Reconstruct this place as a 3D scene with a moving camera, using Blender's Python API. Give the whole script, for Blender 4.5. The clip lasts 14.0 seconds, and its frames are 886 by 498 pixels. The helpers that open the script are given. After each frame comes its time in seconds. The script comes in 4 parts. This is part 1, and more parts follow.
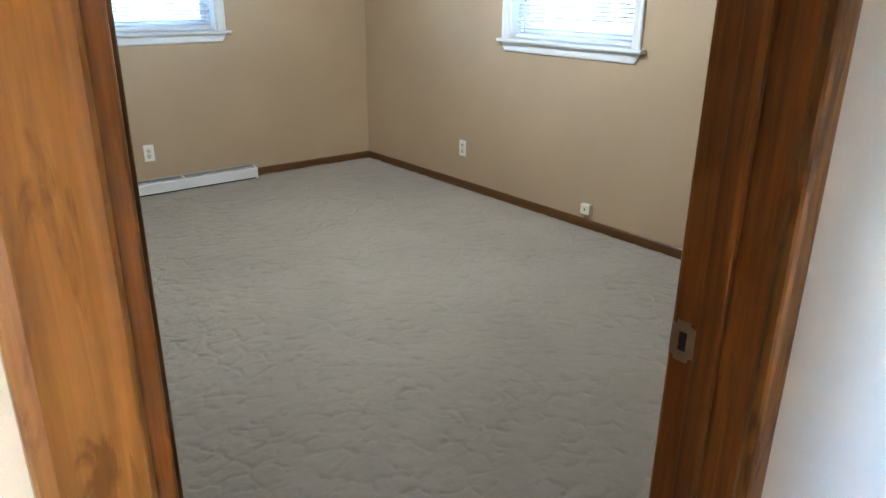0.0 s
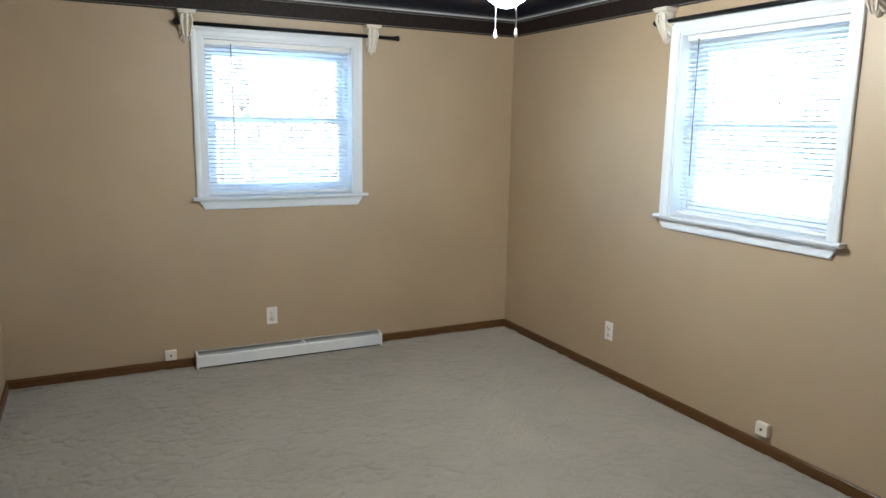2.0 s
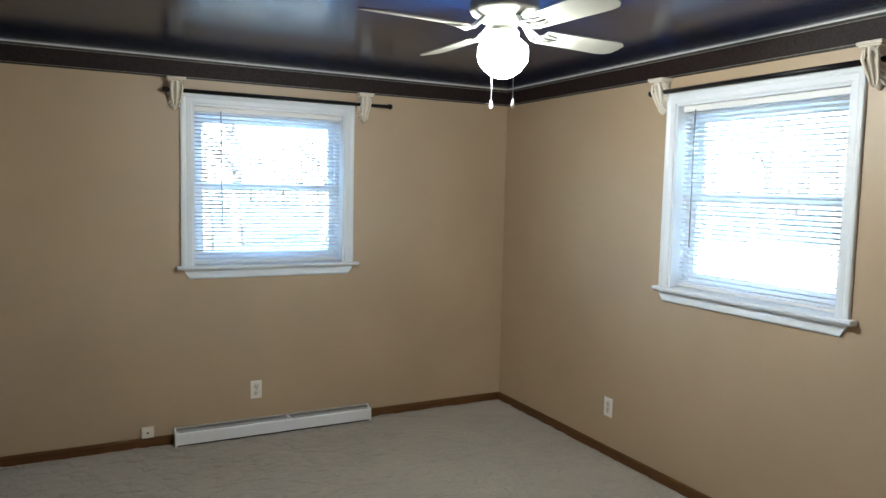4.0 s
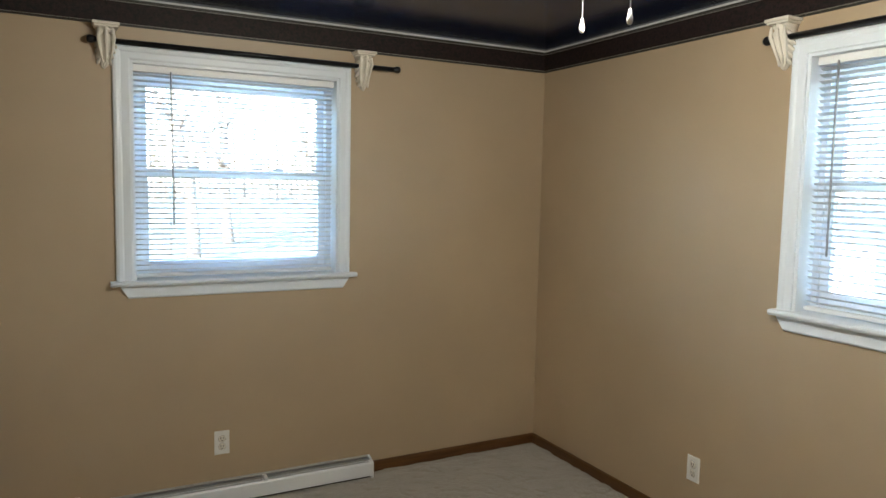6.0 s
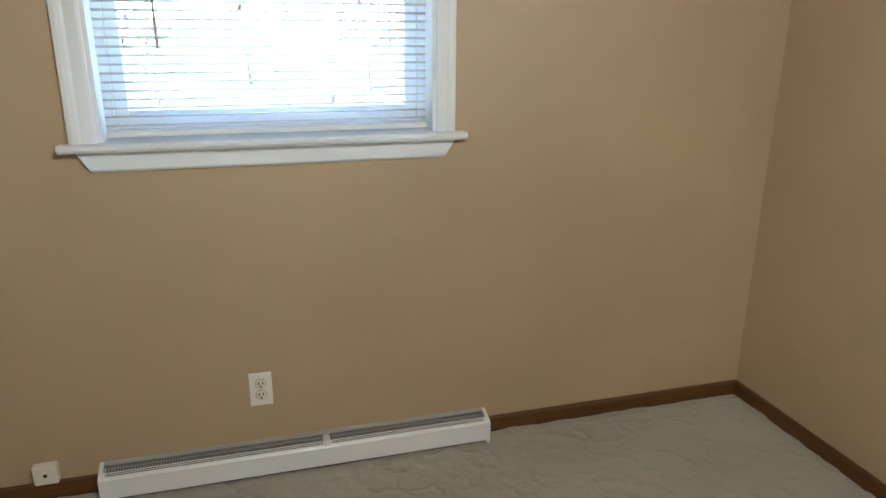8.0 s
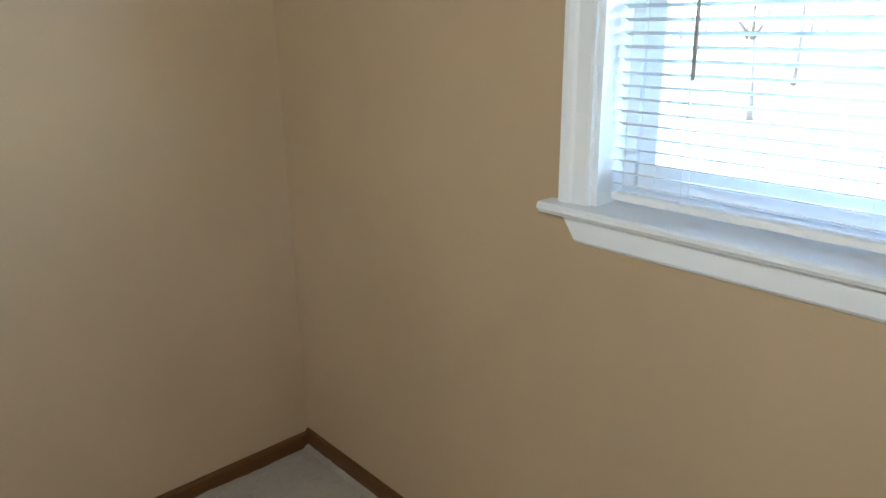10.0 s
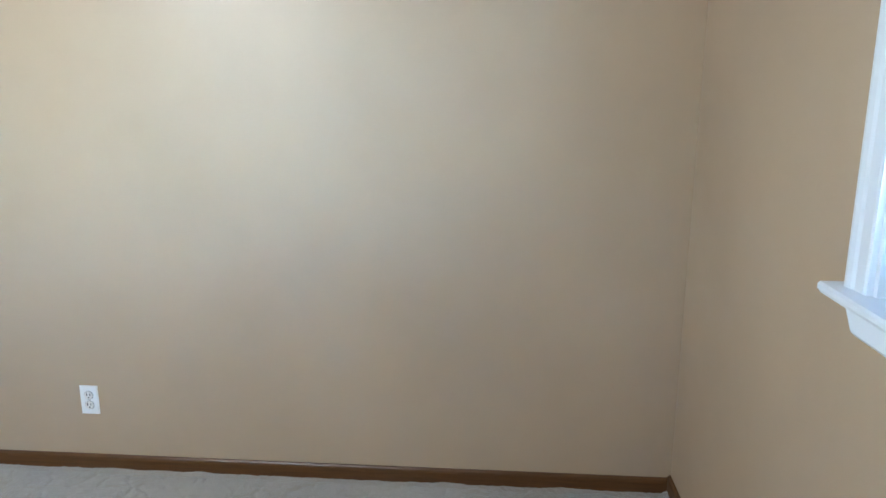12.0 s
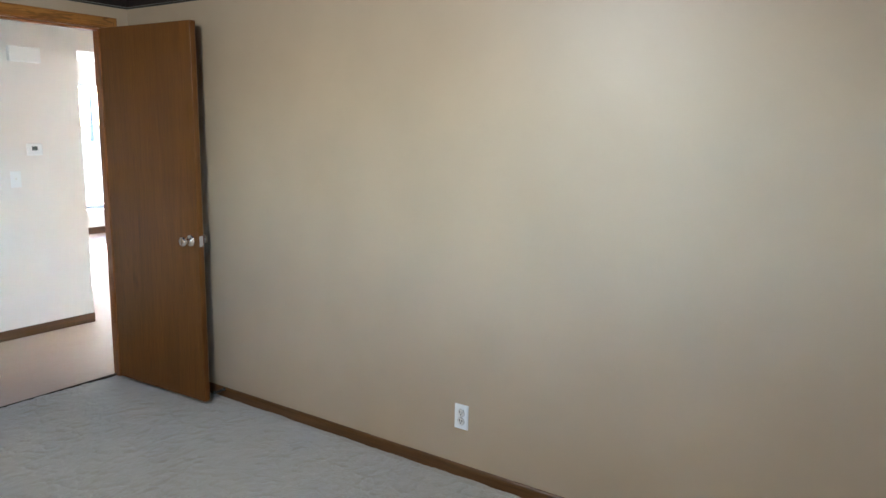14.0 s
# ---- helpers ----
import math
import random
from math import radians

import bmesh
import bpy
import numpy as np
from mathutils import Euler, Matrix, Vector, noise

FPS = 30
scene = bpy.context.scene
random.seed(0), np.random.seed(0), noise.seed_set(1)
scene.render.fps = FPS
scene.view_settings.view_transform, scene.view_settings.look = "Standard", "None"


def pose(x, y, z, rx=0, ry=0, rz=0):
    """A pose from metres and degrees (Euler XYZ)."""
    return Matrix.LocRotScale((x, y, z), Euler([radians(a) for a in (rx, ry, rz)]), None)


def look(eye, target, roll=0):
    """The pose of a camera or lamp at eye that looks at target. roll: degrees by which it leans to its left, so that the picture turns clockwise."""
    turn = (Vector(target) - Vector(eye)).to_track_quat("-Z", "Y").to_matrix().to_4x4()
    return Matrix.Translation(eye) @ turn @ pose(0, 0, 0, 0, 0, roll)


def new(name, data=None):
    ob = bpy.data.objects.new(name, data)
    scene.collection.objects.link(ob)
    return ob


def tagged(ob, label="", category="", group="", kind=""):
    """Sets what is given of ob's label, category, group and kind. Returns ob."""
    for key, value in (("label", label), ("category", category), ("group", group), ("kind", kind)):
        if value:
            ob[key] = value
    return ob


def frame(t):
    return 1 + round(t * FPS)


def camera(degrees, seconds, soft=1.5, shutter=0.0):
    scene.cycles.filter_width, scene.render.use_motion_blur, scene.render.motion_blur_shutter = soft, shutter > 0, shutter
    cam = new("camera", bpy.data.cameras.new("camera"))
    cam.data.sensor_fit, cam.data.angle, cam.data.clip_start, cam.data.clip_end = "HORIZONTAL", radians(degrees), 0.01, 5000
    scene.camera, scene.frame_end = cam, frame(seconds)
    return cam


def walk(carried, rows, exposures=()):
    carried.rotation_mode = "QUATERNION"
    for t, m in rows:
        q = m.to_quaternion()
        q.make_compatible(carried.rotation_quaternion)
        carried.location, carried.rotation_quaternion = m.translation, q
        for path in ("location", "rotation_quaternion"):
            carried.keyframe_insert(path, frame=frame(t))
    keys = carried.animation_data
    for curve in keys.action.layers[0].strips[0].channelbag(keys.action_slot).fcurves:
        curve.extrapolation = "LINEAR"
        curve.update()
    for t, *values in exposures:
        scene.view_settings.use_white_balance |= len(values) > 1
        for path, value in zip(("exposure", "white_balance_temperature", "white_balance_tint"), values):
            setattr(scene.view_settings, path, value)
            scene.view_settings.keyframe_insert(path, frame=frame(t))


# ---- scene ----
cam = camera(64.2, 14.0)
PATH = [
    (0, (0.048, -1.014, 1.381), (1.24, 0.432, 0.682), 0.6),
    (0.2, (0.121, -0.944, 1.401), (1.248, 0.55, 0.696), 0.9),
    (0.5, (0.246, -0.845, 1.419), (1.237, 0.743, 0.714), 0.8),
    (0.7, (0.290, -0.765, 1.427), (1.223, 0.862, 0.733), 0.85),
    (1, (0.386, -0.68, 1.46), (1.255, 1.001, 0.813), 0.8),
    (1.5, (0.466, -0.576, 1.508), (1.333, 1.156, 1.009), 0.9),
    (2, (0.494, -0.559, 1.536), (1.381, 1.2, 1.19), 1.0),
    (2.5, (0.507, -0.55, 1.567), (1.408, 1.22, 1.331), 1.1),
    (5, (0.657, -0.081, 1.566), (1.576, 1.687, 1.4), 1.3),
    (5.5, (0.77, 0.23, 1.551), (1.694, 1.995, 1.375), 1.2),
    (6, (0.919, 0.608, 1.525), (1.848, 2.37, 1.343), 1.2),
    (6.5, (1.024, 0.948, 1.467), (1.953, 2.695, 1.173), 1.1),
    (7, (1.162, 1.296, 1.437), (2.097, 3.004, 0.981), 1.1),
    (9.3, (1.908, 2.598, 1.335), (1.164, 4.335, 0.679), -0.1),
    (9.5, (1.931, 2.703, 1.336), (0.971, 4.336, 0.694), 0.1),
    (10, (1.952, 2.889, 1.417), (0.542, 4.167, 0.802), -0.8),
    (10.5, (2.075, 2.944, 1.371), (0.36, 3.869, 0.921), 0.8),
    (11, (2.184, 3.099, 1.378), (0.307, 3.633, 0.94), 0.1),
    (11.5, (2.291, 3.264, 1.381), (0.346, 3.412, 0.941), -0.0),
    (12, (2.362, 3.365, 1.417), (0.419, 3.209, 0.97), -0.0),
    (12.5, (2.43, 3.374, 1.446), (0.529, 2.938, 1.003), 0.5),
    (13, (2.51, 3.382, 1.484), (0.689, 2.683, 1.04), 1.2),
    (13.5, (2.478, 3.419, 1.526), (0.769, 2.474, 1.092), 0.5),
    (14, (2.518, 3.407, 1.529), (0.88, 2.31, 1.19), 1.0),
]
walk(cam, [(t, look(e, g, r)) for t, e, g, r in PATH],
     exposures=[(0.0, 5.70, 5150, 8), (0.5, 6.32, 4700, 8), (1.0, 6.15, 4950, 8), (1.5, 5.95, 5200, 8), (2.0, 5.55, 5250, 8), (2.5, 5.30, 5200, 8), (5.0, 5.15, 5550, 8),
                (6.0, 5.05, 5800, 8), (6.5, 5.02, 5900, 8), (7.0, 5.42, 5750, 8), (9.5, 5.50, 5850, 8), (10.5, 5.62, 5250, 8), (11.5, 5.88, 5000, 8), (12.5, 6.18, 4550, 8), (13.0, 6.20, 4600, 8),
                (13.5, 6.00, 4750, 8), (14.0, 5.72, 4880, 8)])

# ---- world, sun, lights ----
world = bpy.data.worlds.new("sky")
scene.world = world
world.use_nodes = True
wn = world.node_tree
sky = wn.nodes.new("ShaderNodeTexSky")
sky.sky_type = 'NISHITA'
sky.sun_disc = False
sky.sun_elevation = radians(26)
sky.sun_rotation = radians(218)
wn.nodes["Background"].inputs["Strength"].default_value = 0.15
wn.links.new(sky.outputs[0], wn.nodes["Background"].inputs["Color"])

sun = new("sun", bpy.data.lights.new("sun", 'SUN'))
sun.data.energy = 2.2
sun.data.angle = radians(0.5)
sun.data.color = (1.0, 0.95, 0.87)
# the sun stands in the south-west, so that neither bedroom window takes it directly
sun.matrix_world = look((0, 0, 0), (math.sin(radians(38)) * math.cos(radians(26)), math.cos(radians(38)) * math.cos(radians(26)), -math.sin(radians(26))))


# ---- materials ----
def mat(name, color, rough=0.5, metal=0.0, spec=0.5):
    m = bpy.data.materials.new(name)
    m.use_nodes = True
    p = m.node_tree.nodes["Principled BSDF"]
    p.inputs["Base Color"].default_value = (*color, 1)
    p.inputs["Roughness"].default_value = rough
    p.inputs["Metallic"].default_value = metal
    p.inputs["Specular IOR Level"].default_value = spec
    return m


def coords(m, scale=(1, 1, 1)):
    nt = m.node_tree
    tc, mp = nt.nodes.new("ShaderNodeTexCoord"), nt.nodes.new("ShaderNodeMapping")
    mp.inputs["Scale"].default_value = scale
    nt.links.new(tc.outputs["Object"], mp.inputs["Vector"])
    return mp.outputs["Vector"]


def noise_node(m, vec, scale, detail=4.0, rough=0.55, distortion=0.0):
    n = m.node_tree.nodes.new("ShaderNodeTexNoise")
    n.inputs["Scale"].default_value, n.inputs["Detail"].default_value = scale, detail
    n.inputs["Roughness"].default_value, n.inputs["Distortion"].default_value = rough, distortion
    m.node_tree.links.new(vec, n.inputs["Vector"])
    return n.outputs["Fac"]


def ramp(m, fac, stops):
    r = m.node_tree.nodes.new("ShaderNodeValToRGB")
    el = r.color_ramp.elements
    while len(el) < len(stops):
        el.new(0.5)
    for e, (pos, c) in zip(el, stops):
        e.position, e.color = pos, (*c, 1)
    m.node_tree.links.new(fac, r.inputs["Fac"])
    return r.outputs["Color"]


def maths(m, op, a, b=None, clamp=False, add=0.0):
    n = m.node_tree.nodes.new("ShaderNodeMath")
    n.operation, n.use_clamp = op, clamp
    n.inputs[2].default_value = add
    for i, v in enumerate((a, b)):
        if v is None:
            continue
        if isinstance(v, (int, float)):
            n.inputs[i].default_value = v
        else:
            m.node_tree.links.new(v, n.inputs[i])
    return n.outputs[0]


def mixed(m, fac, a, b, blend='MIX'):
    n = m.node_tree.nodes.new("ShaderNodeMix")
    n.data_type, n.blend_type = 'RGBA', blend
    for i, v in ((0, fac), (6, a), (7, b)):
        if isinstance(v, (int, float)):
            n.inputs[i].default_value = v
        elif isinstance(v, tuple):
            n.inputs[i].default_value = (*v, 1)
        else:
            m.node_tree.links.new(v, n.inputs[i])
    return n.outputs[2]


def set_in(m, key, out):
    m.node_tree.links.new(out, m.node_tree.nodes["Principled BSDF"].inputs[key])


def bump(m, height, strength=0.3, dist=0.002, before=None):
    b = m.node_tree.nodes.new("ShaderNodeBump")
    b.inputs["Strength"].default_value, b.inputs["Distance"].default_value = strength, dist
    m.node_tree.links.new(height, b.inputs["Height"])
    if before is not None:
        m.node_tree.links.new(before, b.inputs["Normal"])
    set_in(m, "Normal", b.outputs["Normal"])
    return b.outputs["Normal"]


def paint(name, color, rough, var=0.06, relief=0.12, grain=260, spec=0.5):
    """Rolled or brushed paint: faint blotches and orange peel."""
    m = mat(name, color, rough, spec=spec)
    v = coords(m)
    blot = noise_node(m, v, 1.7, 3)
    fine = noise_node(m, v, grain, 2)
    lo, hi = tuple(c * (1 - var) for c in color), tuple(min(1, c * (1 + var)) for c in color)
    set_in(m, "Base Color", ramp(m, blot, [(0.3, lo), (0.7, hi)]))
    set_in(m, "Roughness", maths(m, 'ADD', maths(m, 'MULTIPLY', noise_node(m, v, 9, 3), 0.10), rough - 0.05))
    if relief > 0.06:
        bump(m, fine, relief, 0.0012)
    return m


def wood(name, dark, light, axis, rough=0.38, scale=1.0, patches=0.0):
    m = mat(name, light, rough)
    st = [38 * scale, 38 * scale, 38 * scale]
    st[axis] = 1.6 * scale
    v = coords(m, tuple(st))
    st2 = [7.0, 7.0, 7.0]
    st2[axis] = 0.5
    v2 = coords(m, tuple(st2))
    fine = noise_node(m, v, 3.0, 6, 0.65, 0.3)
    broad = noise_node(m, v2, 1.6, 3, 0.5, 1.2)
    mid = tuple((a + b) / 2 for a, b in zip(dark, light))
    c1 = ramp(m, broad, [(0.3, mid), (0.62, light)])
    streak = ramp(m, fine, [(0.36, (0.0, 0.0, 0.0)), (0.6, (1, 1, 1))])
    st3 = [16.0, 16.0, 16.0]
    st3[axis] = 2.4
    figure = ramp(m, noise_node(m, coords(m, tuple(st3)), 1.0, 5, 0.6, 0.8), [(0.60, (0, 0, 0)), (0.74, (0.75, 0.75, 0.75))])
    tone = mixed(m, figure, mixed(m, streak, mixed(m, 0.55, c1, dark), c1), dark)
    if patches:
        # long dark mineral streaks with soft sides
        st4 = [24.0, 24.0, 24.0]
        st4[axis] = 3.6
        stain = ramp(m, noise_node(m, coords(m, tuple(st4)), 1.3, 6, 0.62, 1.4), [(0.52, (0, 0, 0)), (0.60, (patches,) * 3)])
        tone = mixed(m, stain, tone, tuple(c * 0.7 for c in dark))
    set_in(m, "Base Color", tone)
    set_in(m, "Roughness", maths(m, 'ADD', maths(m, 'MULTIPLY', fine, 0.18), rough - 0.08))
    bump(m, fine, 0.10, 0.001)
    return m


def carpet(name, base, dark, groove_depth):
    """Sculpted cut pile: broken winding grooves, tufts and traffic blotches. Groove shade and light on leaning pile are
    in the colour too.
    """
    m = mat(name, base, 0.95, spec=0.15)
    nt = m.node_tree
    v = coords(m, (0.85, 1.25, 1.0))
    warp = nt.nodes.new("ShaderNodeTexNoise")
    warp.inputs["Scale"].default_value, warp.inputs["Detail"].default_value = 6.0, 4.0
    nt.links.new(v, warp.inputs["Vector"])
    add = nt.nodes.new("ShaderNodeVectorMath")
    add.operation = 'MULTIPLY_ADD'
    nt.links.new(warp.outputs["Color"], add.inputs[0])
    add.inputs[1].default_value = (0.22, 0.22, 0.0)
    nt.links.new(v, add.inputs[2])
    vor = nt.nodes.new("ShaderNodeTexVoronoi")
    vor.feature, vor.voronoi_dimensions = 'DISTANCE_TO_EDGE', '2D'
    vor.inputs["Scale"].default_value = 12.0
    nt.links.new(add.outputs[0], vor.inputs["Vector"])
    gate = ramp(m, noise_node(m, v, 11.0, 3), [(0.49, (1, 1, 1)), (0.60, (0, 0, 0))])
    edge = ramp(m, vor.outputs["Distance"], [(0.0, (0, 0, 0)), (0.045, (1, 1, 1))])
    groove = maths(m, 'MAXIMUM', edge, gate)
    swell = ramp(m, vor.outputs["Distance"], [(0.0, (0, 0, 0)), (0.10, (0.6, 0.6, 0.6)), (0.45, (1, 1, 1))])
    pillow = maths(m, 'ADD', maths(m, 'MAXIMUM', swell, maths(m, 'MULTIPLY', gate, 0.75)), maths(m, 'MULTIPLY', noise_node(m, v, 17.0, 3), 0.8))
    tuft = noise_node(m, v, 620, 2, 0.7)
    pile = noise_node(m, v, 42, 4, 0.6)
    blot = noise_node(m, v, 1.6, 5, 0.6, 0.8)
    tone = mixed(m, blot, tuple(c * 0.80 for c in base), tuple(min(1, c * 1.14) for c in base))
    tone = mixed(m, maths(m, 'MULTIPLY', maths(m, 'ADD', tuft, pile), 0.26), tone, dark)
    # groove lines tinted darker for the shade inside them
    tone = mixed(m, maths(m, 'MULTIPLY', maths(m, 'SUBTRACT', 1.0, groove), 0.04), tone, dark)
    set_in(m, "Base Color", tone)
    n0 = bump(m, pillow, 0.75, groove_depth * 0.9)
    n1 = bump(m, groove, 0.42, groove_depth * 0.5, n0)
    n2 = bump(m, pile, 0.55, 0.006, n1)
    bump(m, tuft, 0.6, 0.003, n2)
    p = nt.nodes["Principled BSDF"]
    p.inputs["Sheen Weight"].default_value = 0.25
    return m


def cut_pile(name, base, dark):
    """Tufts and traffic blotches of a cut pile whose sculpted grooves are in the mesh. The blotches also paint in light
    on leaning pile.
    """
    m = mat(name, base, 0.85, spec=0.25)
    v = coords(m)
    tuft = noise_node(m, v, 520, 2, 0.7)
    pile = noise_node(m, v, 60, 4, 0.65)
    blot = noise_node(m, v, 1.5, 5, 0.6, 0.8)
    # brightness of pile leaning to and from the light, put into the colour
    tone = mixed(m, blot, tuple(c * 0.70 for c in base), tuple(min(1, c * 1.24) for c in base))
    tone = mixed(m, maths(m, 'MULTIPLY', maths(m, 'ADD', tuft, pile), 0.32), tone, dark)
    set_in(m, "Base Color", tone)
    bump(m, tuft, 0.8, 0.004, bump(m, pile, 0.6, 0.006))
    p = m.node_tree.nodes["Principled BSDF"]
    p.inputs["Sheen Weight"].default_value = 0.45
    p.inputs["Sheen Roughness"].default_value = 0.4
    return m


M_WALL = paint("tan_wall_paint", (0.432, 0.330, 0.213), 0.47, 0.045, 0.10, spec=0.65)
# satin finish: a second, broad sheen over the colour
M_WALL.node_tree.nodes["Principled BSDF"].inputs["Coat Weight"].default_value = 0.12
M_WALL.node_tree.nodes["Principled BSDF"].inputs["Coat Roughness"].default_value = 0.48
M_WHITE_WALL = paint("white_wall_paint", (0.80, 0.745, 0.68), 0.55, 0.03, 0.10)
M_CEIL = paint("navy_ceiling_paint", (0.002, 0.011, 0.048), 0.17, 0.15, 0.03, 180, spec=0.22)
M_WHITE_CEIL = paint("white_ceiling_paint", (0.82, 0.81, 0.79), 0.8, 0.03, 0.3, 150)
# trim and vinyl whites carry the skylight's blue in their colour
M_TRIM = paint("white_trim_paint", (0.75, 0.79, 0.84), 0.32, 0.03, 0.05, 120)
M_VINYL = paint("white_vinyl", (0.76, 0.81, 0.87), 0.35, 0.02, 0.02, 90)
M_PLATE = mat("white_plastic", (0.84, 0.83, 0.80), 0.3)
M_IVORY = mat("ivory_plastic", (0.78, 0.74, 0.66), 0.4)
M_DARK = mat("dark_slot", (0.012, 0.012, 0.012), 0.7)
M_GAP = mat("grey_gap_shade", (0.16, 0.15, 0.14), 0.8)
M_SEAM = mat("dark_seam", (0.05, 0.04, 0.03), 0.9)
M_BEAD = paint("bead_paint", (0.62, 0.62, 0.61), 0.4, 0.08, 0.1, 120)
M_CREAM = paint("cream_plaster", (0.72, 0.67, 0.58), 0.6, 0.10, 0.35, 90)
M_ROD = mat("black_metal", (0.012, 0.012, 0.014), 0.35, 0.6)
M_STEEL = mat("brushed_steel", (0.62, 0.60, 0.57), 0.28, 1.0)
M_CHROME = mat("satin_nickel", (0.66, 0.63, 0.59), 0.20, 1.0)
M_HEAT = paint("white_enamel", (0.78, 0.80, 0.82), 0.35, 0.05, 0.04, 60)
M_HEAT_GREY = paint("grey_enamel", (0.40, 0.40, 0.385), 0.45, 0.10, 0.05, 60)
M_FIN = paint("grey_fin_metal", (0.46, 0.46, 0.45), 0.5, 0.15, 0.05, 60)
# white enamel darkened in colour to offset glare from the near globe
M_FAN = paint("dimmed_fan_enamel", (0.29, 0.29, 0.25), 0.35, 0.03, 0.02, 60)
M_CARPET = cut_pile("grey_beige_carpet", (0.475, 0.428, 0.350), (0.18, 0.158, 0.13))
M_HALL_CARPET = carpet("tan_carpet", (0.56, 0.425, 0.32), (0.26, 0.18, 0.12), 0.004)
M_CASING = [wood("stained_casing_wood_" + a, (0.16, 0.060, 0.010), (0.43, 0.180, 0.030), i, 0.36, 1.0, 0.7) for i, a in enumerate("xyz")]
M_JAMB = [wood("stained_jamb_wood_" + a, (0.085, 0.026, 0.004), (0.35, 0.120, 0.018), i, 0.34, 1.0, 0.2) for i, a in enumerate("xyz")]
M_BASE = [wood("stained_baseboard_wood_" + a, (0.042, 0.018, 0.004), (0.125, 0.054, 0.012), i) for i, a in enumerate("xyz")]
M_DOOR = wood("stained_door_veneer", (0.075, 0.027, 0.004), (0.150, 0.057, 0.009), 2, 0.42)
M_DOOR.node_tree.nodes["Principled BSDF"].inputs["Specular IOR Level"].default_value = 0.2
M_SLAT = paint("white_blind_slat", (0.78, 0.77, 0.745), 0.38, 0.02, 0.02, 60)
M_RAIL = paint("white_blind_rail", (0.78, 0.78, 0.77), 0.4, 0.02, 0.02, 60)
M_CORD = mat("white_cord", (0.75, 0.75, 0.73), 0.8)
M_WAND = mat("clear_grey_wand", (0.26, 0.26, 0.25), 0.25)

M_BORDER = mat("dark_border", (0.03, 0.02, 0.02), 0.6, spec=0.3)
bv = coords(M_BORDER)
emb = noise_node(M_BORDER, bv, 95, 3, 0.6, 0.6)
set_in(M_BORDER, "Base Color", ramp(M_BORDER, emb, [(0.36, (0.006, 0.0045, 0.0045)), (0.66, (0.026, 0.013, 0.011))]))
bump(M_BORDER, emb, 0.5, 0.002)
M_BORDER_LINE = paint("grey_olive_line", (0.20, 0.185, 0.15), 0.4, 0.25, 0.3, 90)
M_BORDER_EDGE = paint("olive_black_edge", (0.03, 0.027, 0.02), 0.4, 0.2, 0.2, 120)

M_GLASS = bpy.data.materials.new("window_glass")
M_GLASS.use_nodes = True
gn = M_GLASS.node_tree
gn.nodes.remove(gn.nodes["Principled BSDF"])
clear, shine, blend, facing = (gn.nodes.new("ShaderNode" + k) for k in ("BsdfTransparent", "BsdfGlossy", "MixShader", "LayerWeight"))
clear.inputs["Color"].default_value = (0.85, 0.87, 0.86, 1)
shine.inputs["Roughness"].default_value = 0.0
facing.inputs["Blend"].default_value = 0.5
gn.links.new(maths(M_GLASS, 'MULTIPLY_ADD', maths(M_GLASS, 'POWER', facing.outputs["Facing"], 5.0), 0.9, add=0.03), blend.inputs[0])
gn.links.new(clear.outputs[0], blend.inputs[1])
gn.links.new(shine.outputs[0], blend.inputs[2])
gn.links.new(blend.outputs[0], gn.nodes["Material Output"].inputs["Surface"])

M_GLOBE = mat("lit_opal_glass", (0.9, 0.9, 0.86), 0.3)
gp = M_GLOBE.node_tree.nodes["Principled BSDF"]
gp.inputs["Emission Color"].default_value = (1.0, 0.90, 0.71, 1)
gp.inputs["Emission Strength"].default_value = 8.0

M_LAWN = mat("winter_lawn", (0.25, 0.23, 0.13), 0.95, spec=0.1)
lv = coords(M_LAWN)
set_in(M_LAWN, "Base Color", ramp(M_LAWN, noise_node(M_LAWN, lv, 0.6, 6, 0.7), [(0.3, (0.065, 0.06, 0.045)), (0.7, (0.11, 0.10, 0.075))]))
M_BARK = mat("grey_bark", (0.13, 0.10, 0.08), 0.95, spec=0.1)
set_in(M_BARK, "Base Color", ramp(M_BARK, noise_node(M_BARK, coords(M_BARK, (1, 1, 0.2)), 14, 4), [(0.3, (0.08, 0.06, 0.05)), (0.7, (0.20, 0.16, 0.13))]))
M_LEAF = mat("dry_leaf", (0.16, 0.11, 0.05), 0.8, spec=0.2)
M_FENCE = wood("weathered_fence_wood", (0.42, 0.40, 0.37), (0.62, 0.60, 0.56), 2, 0.8)
M_SIDING = paint("grey_siding", (0.62, 0.63, 0.64), 0.7, 0.08, 0.1, 40)
M_ROOF = paint("dark_shingle", (0.07, 0.065, 0.06), 0.9, 0.2, 0.4, 30)


# ---- mesh helpers ----
def box(bm, x0, x1, y0, y1, z0, z1):
    v = [bm.verts.new(p) for p in ((x0, y0, z0), (x1, y0, z0), (x1, y1, z0), (x0, y1, z0), (x0, y0, z1), (x1, y0, z1), (x1, y1, z1), (x0, y1, z1))]
    for f in ((0, 3, 2, 1), (4, 5, 6, 7), (0, 1, 5, 4), (1, 2, 6, 5), (2, 3, 7, 6), (3, 0, 4, 7)):
        bm.faces.new([v[i] for i in f])
    return bm


def boxes(*bs, bevel=0.0, seg=2):
    bm = bmesh.new()
    for b in bs:
        box(bm, *b)
    if bevel:
        bmesh.ops.bevel(bm, geom=bm.edges[:], offset=bevel, segments=seg, affect='EDGES', profile=0.5)
    return bm


